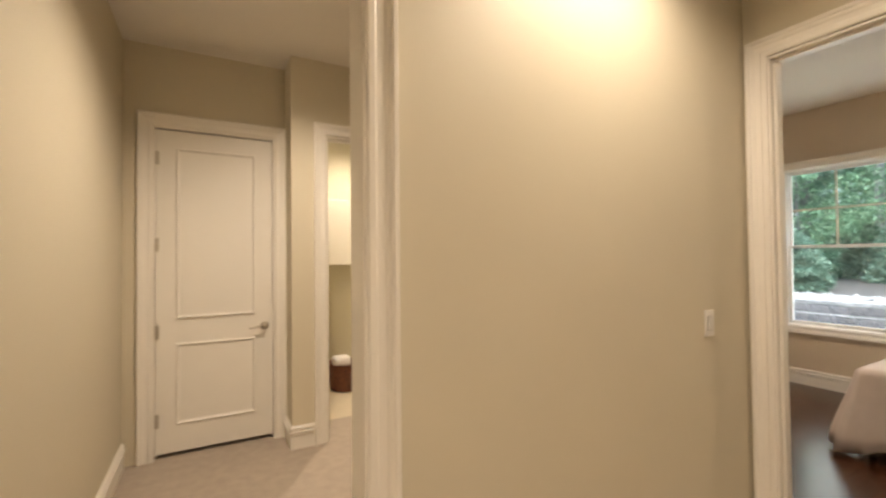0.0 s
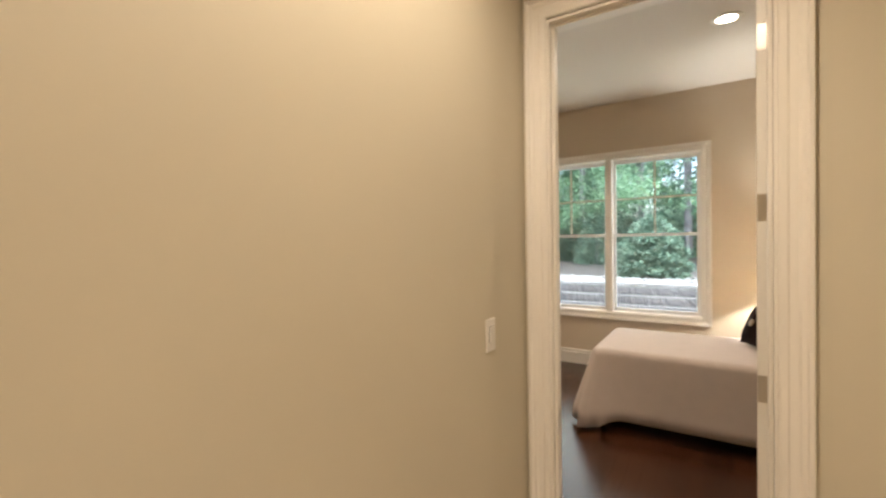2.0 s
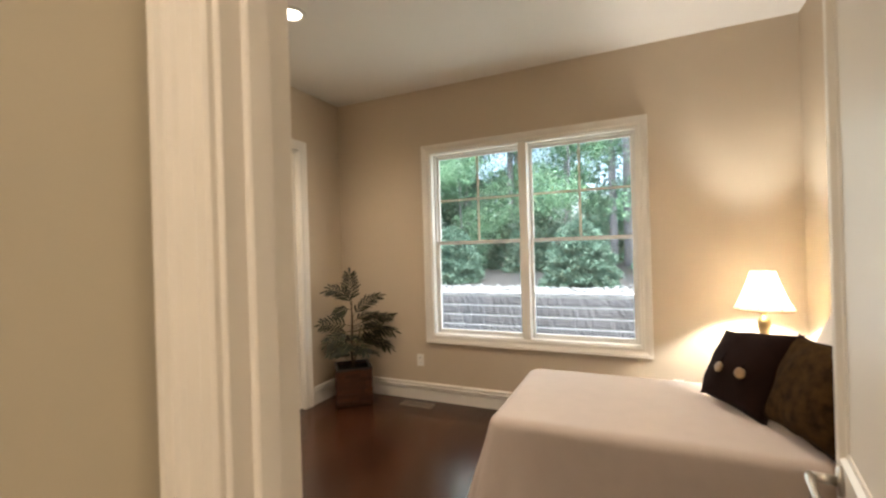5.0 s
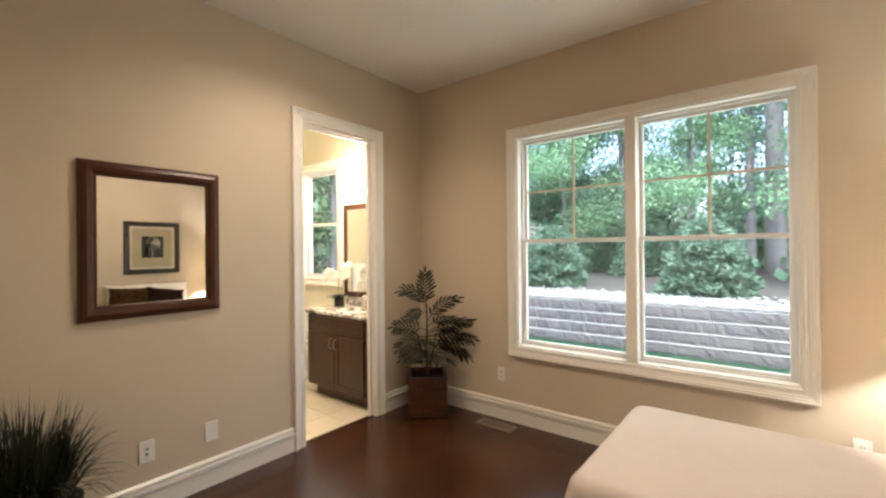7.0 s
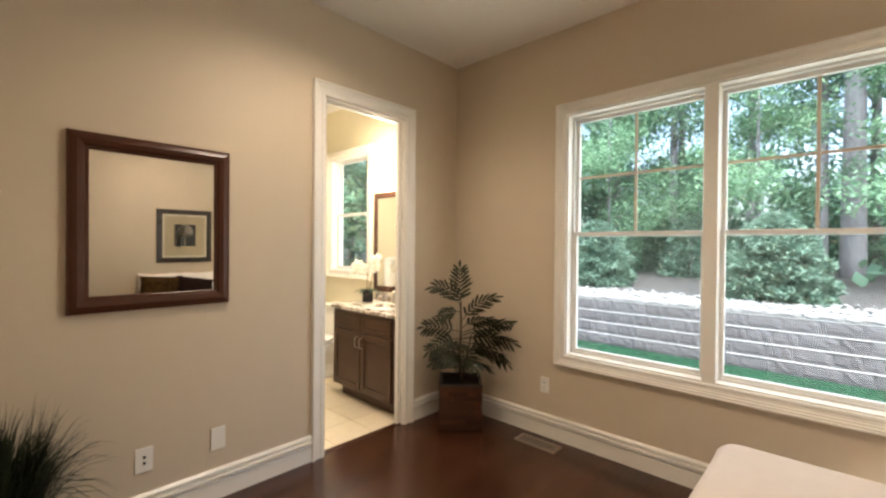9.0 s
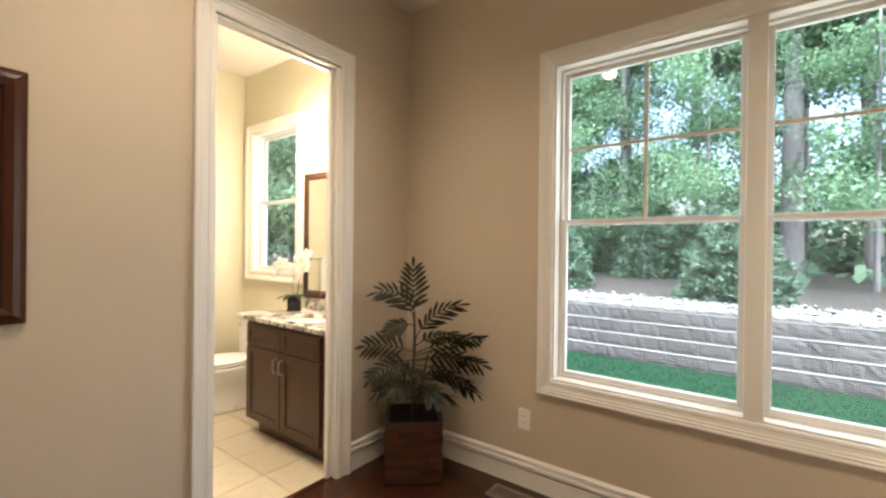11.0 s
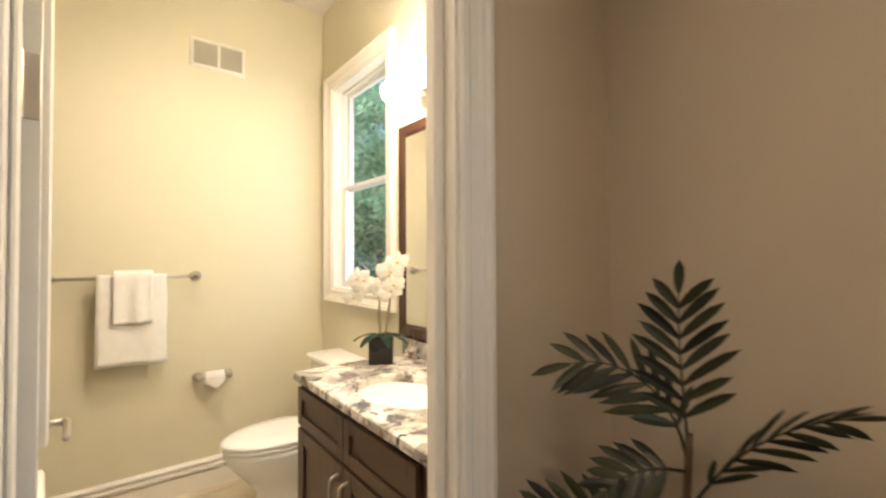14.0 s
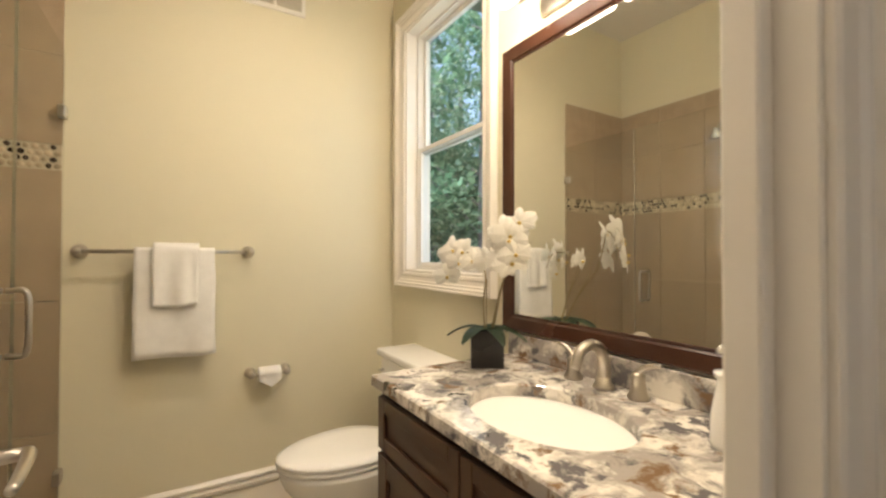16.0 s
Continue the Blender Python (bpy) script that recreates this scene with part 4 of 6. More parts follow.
# ---- plants ----
def frond(length, leaflets, a0, a1, width, seed, leaf_len, twist):
    """A feather leaf heading along +x: a midrib that bends from slope a0 to a1, with paired leaflets in a blade turned by twist."""
    rnd = random.Random(seed)
    bm = bmesh.new()
    rib, p = [], Vector()
    for k in range(13):
        rib.append(p.copy())
        e = radians(a0 + (a1 - a0) * (k / 12) ** 1.3)
        p += Vector((math.cos(e), 0.05 * math.sin(seed + k * 0.3), math.sin(e))) * length / 12
    tube(bm, rib, 0.0034, 5, 0.4)
    for k in range(leaflets):
        s = 0.24 + 0.76 * k / (leaflets - 1)
        i = min(11, int(s * 12))
        p = rib[i].lerp(rib[i + 1], s * 12 - i)
        d = (rib[i + 1] - rib[i]).normalized()
        over = d.cross(Vector((0, 1, 0))).normalized() * -1
        tw = radians(twist)
        across, up = Vector((0, math.cos(tw), 0)) + over * math.sin(tw), over * math.cos(tw) - Vector((0, math.sin(tw), 0))
        for side in (-1, 1) if k < leaflets - 1 else (0,):
            ln = leaf_len * (0.62 + 0.5 * math.sin(math.pi * min(1, 0.1 + 0.85 * s))) * rnd.uniform(0.88, 1.1)
            way = (d * (0.55 + 0.45 * s) + across * side * (1.0 - 0.3 * s) + up * rnd.uniform(0.0, 0.3)).normalized() if side else d
            flat = way.cross(up).normalized()
            rows = []
            for j in range(5):
                u = j / 4
                c = p + way * ln * u + Vector((0, 0, -0.12 * ln * u * u))
                wd = width * (0.3 + 2.9 * u * (1 - u))
                rows.append((bm.verts.new(c),) if j == 4 else (bm.verts.new(c - flat * wd), bm.verts.new(c - up * 0.25 * wd), bm.verts.new(c + flat * wd)))
            for q, r in zip(rows, rows[1:]):
                if len(r) == 1:
                    bm.faces.new((q[0], q[1], r[0]))
                    bm.faces.new((q[1], q[2], r[0]))
                else:
                    bm.faces.new((q[0], q[1], r[1], r[0]))
                    bm.faces.new((q[1], q[2], r[2], r[1]))
    return bm


POT_AT, POT_TURN = (6.01, 3.90), 42
pot = thing("square_planter", "square planter clad in woven brown bark, in the room's corner", "planter", (*POT_AT, 0), POT_TURN)
h, s = 0.36, 0.158
part("liner", boxed(-s, -s, 0.0, s, s, h - 0.03, 0.01, 2), SOIL, pot)
strip_mesh = finish(boxed(-0.5, -0.006, -0.5, 0.5, 0.006, 0.5), "strip", WICKER)
rnd = random.Random(4)
for side in range(4):
    m = pose(0, 0, 0, 0, 0, 90 * side)
    for row in range(9):
        cuts = [-s - 0.006, *sorted(rnd.uniform(-s * 0.8, s * 0.8) for _ in range(3)), s + 0.006]
        for a, b in zip(cuts, cuts[1:]):
            if b - a < 0.008:
                continue
            ob = new("bark_strip", strip_mesh)
            ob.parent = pot
            z = 0.018 + (h - 0.03) * row / 9 + 0.014
            ob.matrix_basis = m @ pose((a + b) / 2, -s - 0.004 + rnd.uniform(-0.003, 0.003), z, rnd.uniform(-6, 6), rnd.uniform(-2, 2), 0) @ Matrix.Diagonal((b - a - 0.002, 1.2, (h - 0.03) / 9 * rnd.uniform(0.85, 1.02), 1))
part("rim", sweep(bmesh.new(), [(0, 0), (0.022, 0), (0.022, 0.022), (0, 0.022)], [(-s - 0.012, -s - 0.012, h - 0.02), (s + 0.012, -s - 0.012, h - 0.02), (s + 0.012, s + 0.012, h - 0.02), (-s - 0.012, s + 0.012, h - 0.02)], (0, 0, 1), True), BLACKWOOD, pot, "dark rim")

palm = thing("palm_plant", "artificial palm with dark green feather leaves in a square planter", "plant", (*POT_AT, 0.32))
rnd = random.Random(11)
trunk_pts = curve_pts([(0, 0, 0), (-0.01, 0.0, 0.22), (-0.05, -0.042, 0.48), (-0.083, -0.067, 0.68)], 5)
part("stem", tube(bmesh.new(), trunk_pts, 0.013, 8, 0.5), STEM, palm, smooth=True)
part("stem", tube(bmesh.new(), curve_pts([(0.02, 0.01, 0), (0.05, -0.02, 0.2), (0.06, -0.06, 0.40)], 5), 0.010, 8, 0.5), STEM, palm, smooth=True)
# heading in degrees, start height, length, slope at the start and at the tip, turn of the blade
FRONDS = [(225, 0.63, 0.32, 97, 84, 0), (124, 0.61, 0.33, 82, -25, 50), (140, 0.60, 0.17, 10, -50, 50),
          (129, 0.43, 0.30, 20, -12, 80), (140, 0.38, 0.28, -4, -48, 60), (150, 0.16, 0.25, 38, -40, 50), (112, 0.22, 0.25, 20, -40, 35),
          (-52, 0.50, 0.36, 62, 5, 50), (-62, 0.46, 0.32, 42, -35, 45),
          (-46, 0.42, 0.44, 22, -8, 55), (-38, 0.38, 0.44, 6, -28, 35), (-58, 0.35, 0.40, -4, -48, 45), (-25, 0.40, 0.40, 14, -12, 20), (-50, 0.37, 0.42, 10, -22, 60),
          (-55, 0.26, 0.38, 25, -68, 50), (-80, 0.18, 0.28, 20, -40, 30),
          (224, 0.30, 0.22, 40, -30, 10), (195, 0.24, 0.24, 28, -40, 20), (250, 0.22, 0.26, 20, -45, -20), (285, 0.20, 0.26, 12, -40, 20),
          (160, 0.12, 0.20, 40, -20, 20), (300, 0.12, 0.24, 30, -20, 20), (235, 0.12, 0.20, 45, -20, 0), (330, 0.22, 0.24, 30, -20, 0), (85, 0.24, 0.20, 50, 0, 0)]
for k, (head, z, ln, a0, a1, tw) in enumerate(FRONDS):
    lean = 0.15 * max(0.0, z - 0.12)
    part("frond", frond(ln, round(6 + 8 * ln), a0, a1, 0.0105, k + 3, 0.120 * min(1.0, 0.4 + 1.7 * ln), tw), PALMLEAF, palm, m=pose(-lean, -0.8 * lean, z, 0, 0, head))

gp = thing("grass_plant", "bushy dark green grass plant in a dark round pot", "plant", (3.36, 3.86, 0))
part("pot", lathe(bmesh.new(), [(0.001, 0), (0.13, 0), (0.15, 0.04), (0.19, 0.30), (0.20, 0.36), (0.205, 0.40), (0.19, 0.40), (0.18, 0.36), (0.001, 0.36)], 32), BLACKGLAZE, gp, "dark glazed pot", True)
bm = bmesh.new()
rnd = random.Random(21)
for k in range(1000):
    a, rr = rnd.uniform(0, 2 * math.pi), 0.15 * math.sqrt(rnd.random())
    start = Vector((rr * math.cos(a), rr * math.sin(a), 0.36))
    b = a + rnd.uniform(-0.6, 0.6)
    ln = rnd.uniform(0.34, 0.62)
    spread = rnd.uniform(0.12, 1.0) ** 1.1
    way, wd = Vector((math.cos(b), math.sin(b), 0)), rnd.uniform(0.003, 0.0055)
    flat = Vector((-way.y, way.x, 0))
    rows = []
    for j in range(6):
        u = j / 5
        c = start + way * (ln * spread * 0.62 * u ** 1.3) + Vector((0, 0, ln * u * (1 - 0.30 * spread) - ln * 0.55 * spread * u ** 3))
        rows.append([bm.verts.new(c - flat * wd * (1 - u ** 2)), bm.verts.new(c + flat * wd * (1 - u ** 2))] if j < 5 else [bm.verts.new(c)])
    for p, q in zip(rows, rows[1:]):
        bm.faces.new((*p, *q[::-1]))
part("foliage", bm, GRASSLEAF, gp, "arching grass blades", kind="stuff")

# ---- bathroom ----
van = thing("vanity_cabinet", "espresso wood vanity with two shaker doors", "vanity cabinet", (5.675, 0, 0))
VY0, VY1 = 4.345, 5.245
part("body", boxed(0.0, VY0 - 0.05, 0.105, 0.525, VY1, 0.835, 0.002, 1), ESPRESSO, van)
part("toe_kick", boxed(0.06, VY0 + 0.01, 0.0, 0.5, VY1 - 0.06, 0.104), ESPRESSO, van)


def shaker(parent, name, y0, y1, z0, z1, rail):
    d = part(name, boxed(-0.012, y0, z0, -0.0005, y1, z1, 0.001, 1), ESPRESSO, parent)
    for args in ((y0, y0 + rail, z0, z1), (y1 - rail, y1, z0, z1), (y0 + rail + 0.0004, y1 - rail - 0.0004, z0, z0 + rail), (y0 + rail + 0.0004, y1 - rail - 0.0004, z1 - rail, z1)):
        part("rail", boxed(-0.021, args[0], args[2], -0.0122, args[1], args[3], 0.002, 1), ESPRESSO, d)
    return d


ymid = (VY0 + VY1) / 2
for y0, y1 in ((VY0 + 0.02, ymid - 0.003), (ymid + 0.003, VY1 - 0.02)):
    shaker(van, "drawer_front", y0, y1, 0.665, 0.815, 0.042)
    d = shaker(van, "door", y0, y1, 0.12, 0.652, 0.058)
    y = ymid + (0.036 if y0 > ymid else -0.036)
    part("pull", tube(bmesh.new(), curve_pts([(-0.020, y, 0.515), (-0.048, y, 0.525), (-0.052, y, 0.565), (-0.048, y, 0.605), (-0.020, y, 0.615)], 6), 0.005, 8), NICKEL, d, "brushed nickel bow pull", True)

bm = bmesh.new()
cx, cy, ra, rb = 5.880, 4.770, 0.160, 0.215
ox0, oy0, ox1, oy1, zt, zb = 5.648, 4.274, BATH_E - 0.001, 5.262, 0.870, 0.838
count = 48
rect, oval = [], []
for k in range(count):
    a = 2 * math.pi * k / count
    c, sn = math.cos(a), math.sin(a)
    oval.append((cx + ra * c, cy + rb * sn))
    t = min(((ox1 - cx) if c > 0 else (ox0 - cx)) / c if abs(c) > 1e-6 else 9, ((oy1 - cy) if sn > 0 else (oy0 - cy)) / sn if abs(sn) > 1e-6 else 9)
    rect.append([cx + t * c, cy + t * sn])
for corner in ((ox0, oy0), (ox0, oy1), (ox1, oy0), (ox1, oy1)):
    near = min(rect, key=lambda q: (q[0] - corner[0]) ** 2 + (q[1] - corner[1]) ** 2)
    near[0], near[1] = corner
vo = [[bm.verts.new((x, y, z)) for x, y in ring] for ring, z in ((rect, zt - 0.004), (rect, zb), (oval, zb), (oval, zt - 0.003))]
inner_top = [bm.verts.new((cx + (x - cx) * 1.02, cy + (y - cy) * 1.02, zt)) for x, y in oval]
outer_top = [bm.verts.new((min(max(x, ox0 + 0.005), ox1 - 0.001), min(max(y, oy0 + 0.001), oy1 - 0.005), zt)) for x, y in rect]
loops = [vo[1], vo[0], outer_top, inner_top, vo[3], vo[2], vo[1]]
for a, b in zip(loops, loops[1:]):
    for k in range(count):
        bm.faces.new((a[k], a[(k + 1) % count], b[(k + 1) % count], b[k]))
tagged(part("countertop", bm, GRANITE), "white and grey flecked granite vanity top with an oval cutout", "countertop")
tagged(part("backsplash", boxed(BATH_E - 0.022, 4.274, 0.871, BATH_E - 0.001, 5.262, 0.948, 0.002, 1), GRANITE), "low granite backsplash along the wall", "backsplash")
sink = thing("sink", "white oval undermount porcelain sink", "sink", (cx, cy, 0.837))
bm = bmesh.new()
lathe(bm, [(1.07, 0.0), (1.0, 0.0), (0.97, -0.02), (0.90, -0.07), (0.72, -0.115), (0.40, -0.135), (0.12, -0.14), (0.12, -0.152), (0.42, -0.148), (0.76, -0.128), (0.96, -0.08), (1.03, -0.02), (1.07, -0.006)], 48, squash=(ra, rb))
part("bowl", bm, PORCELAIN, sink, smooth=True)
part("drain", lathe(bmesh.new(), [(0.001, -0.134), (0.020, -0.134), (0.024, -0.136), (0.022, -0.15), (0.001, -0.15)], 20), CHROME, sink)

fx, fy = 6.138, 4.812
fau = thing("faucet", "brushed nickel widespread faucet with two lever handles", "faucet", (fx, fy, 0.870))
part("spout", tube(bmesh.new(), curve_pts([(0, 0, 0.012), (0.002, 0, 0.06), (-0.012, 0, 0.102), (-0.05, 0, 0.122), (-0.092, 0, 0.108), (-0.112, 0, 0.066)], 7), 0.018, 14, 0.72), NICKEL, fau, smooth=True)
part("spout_base", lathe(bmesh.new(), [(0.001, 0), (0.028, 0), (0.028, 0.006), (0.022, 0.014), (0.019, 0.03)], 22), NICKEL, fau, smooth=True)
part("lift_rod", cyl(bmesh.new(), (0.028, 0, 0), (0.028, 0, 0.07), 0.003, n=8), NICKEL, fau)
part("lift_knob", lathe(bmesh.new(), [(0.001, 0.068), (0.006, 0.07), (0.008, 0.078), (0.001, 0.086)], 12, pose(0.028, 0, 0)), NICKEL, fau, smooth=True)
for dy in (-0.104, 0.104):
    hb = part("handle_base", lathe(bmesh.new(), [(0.001, 0), (0.026, 0), (0.027, 0.006), (0.020, 0.018), (0.016, 0.05), (0.018, 0.056), (0.012, 0.066), (0.001, 0.068)], 20, pose(0, dy, 0)), NICKEL, fau, smooth=True)
    part("handle", tube(bmesh.new(), curve_pts([(0, dy, 0.06), (0.0, dy + dy * 0.1, 0.075), (0.0, dy + dy * 0.35, 0.09), (0.0, dy + dy * 0.6, 0.094)], 5), 0.010, 10, 0.6), NICKEL, hb, smooth=True)

soap = thing("soap_dispenser", "white soap dispenser with a pump", "soap dispenser", (6.035, 4.450, 0.870))
part("bottle", lathe(bmesh.new(), [(0.001, 0), (0.033, 0), (0.035, 0.01), (0.033, 0.06), (0.026, 0.10), (0.022, 0.125), (0.028, 0.135), (0.028, 0.14), (0.001, 0.142)], 24), PORCELAIN, soap, smooth=True)
bm = cyl(bmesh.new(), (0, 0, 0.14), (0, 0, 0.185), 0.006, n=12)
cyl(bm, (0, 0, 0.185), (0, 0, 0.197), 0.013, n=16)
tube(bm, [(0, 0, 0.19), (-0.03, 0, 0.192), (-0.045, 0, 0.184)], 0.005, 8)
part("pump", bm, CHROME, soap, smooth=True)

bmf = [(0, 0), (0, 0.010), (0.006, 0.014), (0.012, 0.012), (0.018, 0.018), (0.058, 0.022), (0.064, 0.018), (0.066, 0)]
framed("vanity_mirror", "large mirror in a dark espresso frame above the vanity", "mirror", (BATH_E, 4.828, 1.477), -90, 0.945, 1.045, bmf, MIRROR_FRAME, mirror_fill)

vl = thing("vanity_light", "lit nickel vanity light with frosted glass shades", "wall light", (BATH_E, 4.80, 2.09))
part("back_plate", boxed(-0.018, -0.30, -0.05, -0.0005, 0.30, 0.05, 0.006, 2), NICKEL, vl)
for dy in (-0.24, 0.0, 0.24):
    part("arm", cyl(bmesh.new(), (-0.018, dy, 0.0), (-0.125, dy, 0.0), 0.009, n=12), NICKEL, vl)
    bm = bmesh.new()
    m = pose(-0.165, dy, 0.0, 90)
    lathe(bm, [(0.048, -0.092), (0.052, -0.088), (0.052, 0.088), (0.048, 0.092), (0.044, 0.088), (0.044, -0.088)], 28, m)
    shade = part("shade", bm, SHADE_GLOW, vl, "frosted white glass tube shade", True)
    shade.visible_shadow = False
part("end_cap", lathe(bmesh.new(), [(0.001, 0), (0.014, 0), (0.012, 0.02), (0.001, 0.026)], 16, pose(-0.165, 0.34, 0.0, -90)), NICKEL, vl)
part("rail", cyl(bmesh.new(), (-0.080, -0.335, 0), (-0.080, 0.335, 0), 0.007, n=12), NICKEL, vl)

# orchid
op = thing("orchid_pot", "square black ceramic pot on the vanity", "planter", (6.015, 5.172, 0.870), -34)
bm = bmesh.new()
q = 0.052
sweep(bm, [(0, 0), (0.0, 0.118), (0.006, 0.12), (0.010, 0.118), (0.010, 0)], [(-q + 0.01, -q + 0.01, 0), (-q + 0.01, q - 0.01, 0), (q - 0.01, q - 0.01, 0), (q - 0.01, -q + 0.01, 0)], (0, 0, 1), True)
part("wall", bm, BLACKGLAZE, op)
part("bottom", boxed(-q + 0.011, -q + 0.011, 0.0, q - 0.011, q - 0.011, 0.008), BLACKGLAZE, op)
part("moss", boxed(-q + 0.0115, -q + 0.0115, 0.0085, q - 0.0115, q - 0.0115, 0.10, 0.008, 2), SOIL, op)
orc = thing("orchid", "white moth orchid with two flower stems in a black pot", "flowers", (6.015, 5.172, 0.968))
ORCH = [curve_pts([(0, 0.01, 0), (-0.02, -0.01, 0.11), (-0.035, -0.04, 0.19), (-0.045, -0.03, 0.24), (-0.05, 0.03, 0.27), (-0.05, 0.10, 0.265), (-0.05, 0.13, 0.21)], 6),
        curve_pts([(0.01, -0.01, 0), (-0.01, -0.07, 0.12), (-0.03, -0.13, 0.21), (-0.04, -0.15, 0.29), (-0.04, -0.165, 0.345), (-0.045, -0.19, 0.32), (-0.045, -0.20, 0.25)], 6)]
for pts in ORCH:
    part("flower_stem", tube(bmesh.new(), pts, 0.0028, 6, 0.6), ORCHIDSTEM, orc)
    part("stake", cyl(bmesh.new(), pts[0] + Vector((0.006, 0, 0)), pts[10] + Vector((0.006, 0, 0.02)), 0.0018, n=6), ORCHIDSTEM, orc)
for k, head in enumerate((200, 130, 20, 300, 255)):
    bm = bmesh.new()
    rows = []
    for j in range(7):
        u = j / 6
        c = Vector((0.135 * u, 0, 0.012 + 0.06 * u - 0.085 * u * u))
        wd = 0.024 * math.sin(math.pi * (0.1 + 0.86 * u)) ** 0.7
        rows.append([bm.verts.new(c + Vector((0, -wd, 0.006))), bm.verts.new(c), bm.verts.new(c + Vector((0, wd, 0.006)))])
    for a, b in zip(rows, rows[1:]):
        for j in (0, 1):
            bm.faces.new((a[j], a[j + 1], b[j + 1], b[j]))
    bmesh.ops.solidify(bm, geom=bm.faces[:], thickness=0.003)
    part("leaf", bm, ORCHIDLEAF, orc, smooth=True, m=pose(0, 0, 0, 0, 0, head))


def blossom(size):
    bm = bmesh.new()
    for ang, ln, wd in ((90, 1.0, 0.62), (210, 0.95, 0.55), (330, 0.95, 0.55), (10, 1.05, 0.95), (170, 1.05, 0.95)):
        a = radians(ang)
        d, f = Vector((0, math.cos(a), math.sin(a))), Vector((0, -math.sin(a), math.cos(a)))
        rows = []
        for j in range(6):
            u = j / 5
            c = d * size * ln * u + Vector((-0.25 * size * u * (1 - u) + 0.08 * size * u * u, 0, 0))
            w2 = size * wd * 0.5 * math.sin(math.pi * (0.08 + 0.84 * u)) ** 0.65
            rows.append([bm.verts.new(c - f * w2), bm.verts.new(c - Vector((0.06 * size, 0, 0))), bm.verts.new(c + f * w2)])
        for p, r in zip(rows, rows[1:]):
            for j in (0, 1):
                bm.faces.new((p[j], p[j + 1], r[j + 1], r[j]))
    return bm


rnd = random.Random(8)
for pts, first in zip(ORCH, (18, 16)):
    for k in range(first, len(pts), 2):
        size = rnd.uniform(0.044, 0.056)
        fl = part("blossom", blossom(size), PETAL, orc, "white orchid blossom", m=pose(*(pts[k] + Vector((rnd.uniform(-0.03, 0.01), rnd.uniform(-0.03, 0.03), rnd.uniform(-0.035, 0.02)))), rnd.uniform(-25, 25), rnd.uniform(-15, 15), rnd.uniform(20, 75)))
        part("heart", lathe(bmesh.new(), [(0.001, 0), (0.006, 0.003), (0.004, 0.011), (0.001, 0.013)], 8, pose(-0.006, 0, -0.004, 0, -90, 0)), PETALHEART, fl)

# toilet
toi = thing("toilet", "white two-piece toilet with the lid down", "toilet", (0, 5.79, 0))


def ovals(bm, spec, n=36):
    """Stacked egg-shaped rings: (front x, back x, half width, z)."""
    rings = []
    for xf, xb, hw, z in spec:
        mid = xb - hw * 1.05 if xb - xf > 2.2 * hw else (xf + xb) / 2
        ring = []
        for k in range(n):
            a = 2 * math.pi * k / n
            c, s2 = math.cos(a), math.sin(a)
            x = mid + (c * (xb - mid) if c > 0 else c * (mid - xf))
            ring.append(bm.verts.new((x, hw * s2 * (1 if c <= 0 else (1 - 0.12 * c * c)), z)))
        rings.append(ring)
    for a, b in zip(rings, rings[1:]):
        for k in range(n):
            bm.faces.new((a[k], a[(k + 1) % n], b[(k + 1) % n], b[k]))
    bm.faces.new(rings[0])
    bm.faces.new(rings[-1])
    return bm


part("bowl", ovals(bmesh.new(), [(5.60, 6.12, 0.115, 0.0), (5.60, 6.12, 0.113, 0.03), (5.63, 6.11, 0.098, 0.08), (5.635, 6.10, 0.10, 0.16), (5.58, 6.05, 0.135, 0.23), (5.51, 5.99, 0.168, 0.31), (5.485, 5.98, 0.180, 0.365), (5.482, 5.98, 0.182, 0.385), (5.50, 5.97, 0.165, 0.392)]), PORCELAIN, toi, smooth=True)
part("seat", ovals(bmesh.new(), [(5.480, 5.97, 0.180, 0.394), (5.474, 5.975, 0.185, 0.400), (5.474, 5.975, 0.185, 0.408), (5.48, 5.97, 0.180, 0.413)]), PORCELAIN, toi, smooth=True)
part("lid", ovals(bmesh.new(), [(5.480, 5.972, 0.180, 0.4155), (5.471, 5.976, 0.187, 0.421), (5.472, 5.976, 0.186, 0.432), (5.49, 5.965, 0.170, 0.440), (5.56, 5.93, 0.10, 0.443)]), PORCELAIN, toi, smooth=True)
part("tank", boxed(5.995, -0.215, 0.385, 6.19, 0.215, 0.735, 0.028, 4), PORCELAIN, toi, smooth=True)
part("tank_lid", boxed(5.98, -0.23, 0.737, 6.197, 0.23, 0.772, 0.012, 3), PORCELAIN, toi, smooth=True)
part("neck", boxed(5.93, -0.12, 0.20, 6.10, 0.12, 0.386, 0.03, 3), PORCELAIN, toi, smooth=True)
part("flush_lever", tube(bmesh.new(), [(5.99, 0.16, 0.68), (5.965, 0.16, 0.68), (5.962, 0.10, 0.672)], 0.006, 8), CHROME, toi, "chrome flush lever")
for y in (-0.07, 0.07):
    part("seat_hinge", cyl(bmesh.new(), (5.97, y - 0.02, 0.425), (5.97, y + 0.02, 0.425), 0.012, n=12), PORCELAIN, toi)
part("bolt_cap", lathe(bmesh.new(), [(0.001, 0.024), (0.012, 0.016), (0.016, 0.0)], 12, pose(5.82, -0.118, 0.02)), PORCELAIN, toi, smooth=True)
sup = thing("water_supply", "chrome water supply valve and hose beside the toilet", "valve", (6.2, 6.08, 0.18))
part("valve", cyl(bmesh.new(), (0.003, 0, 0), (-0.05, 0, 0), 0.01, n=12), CHROME, sup)
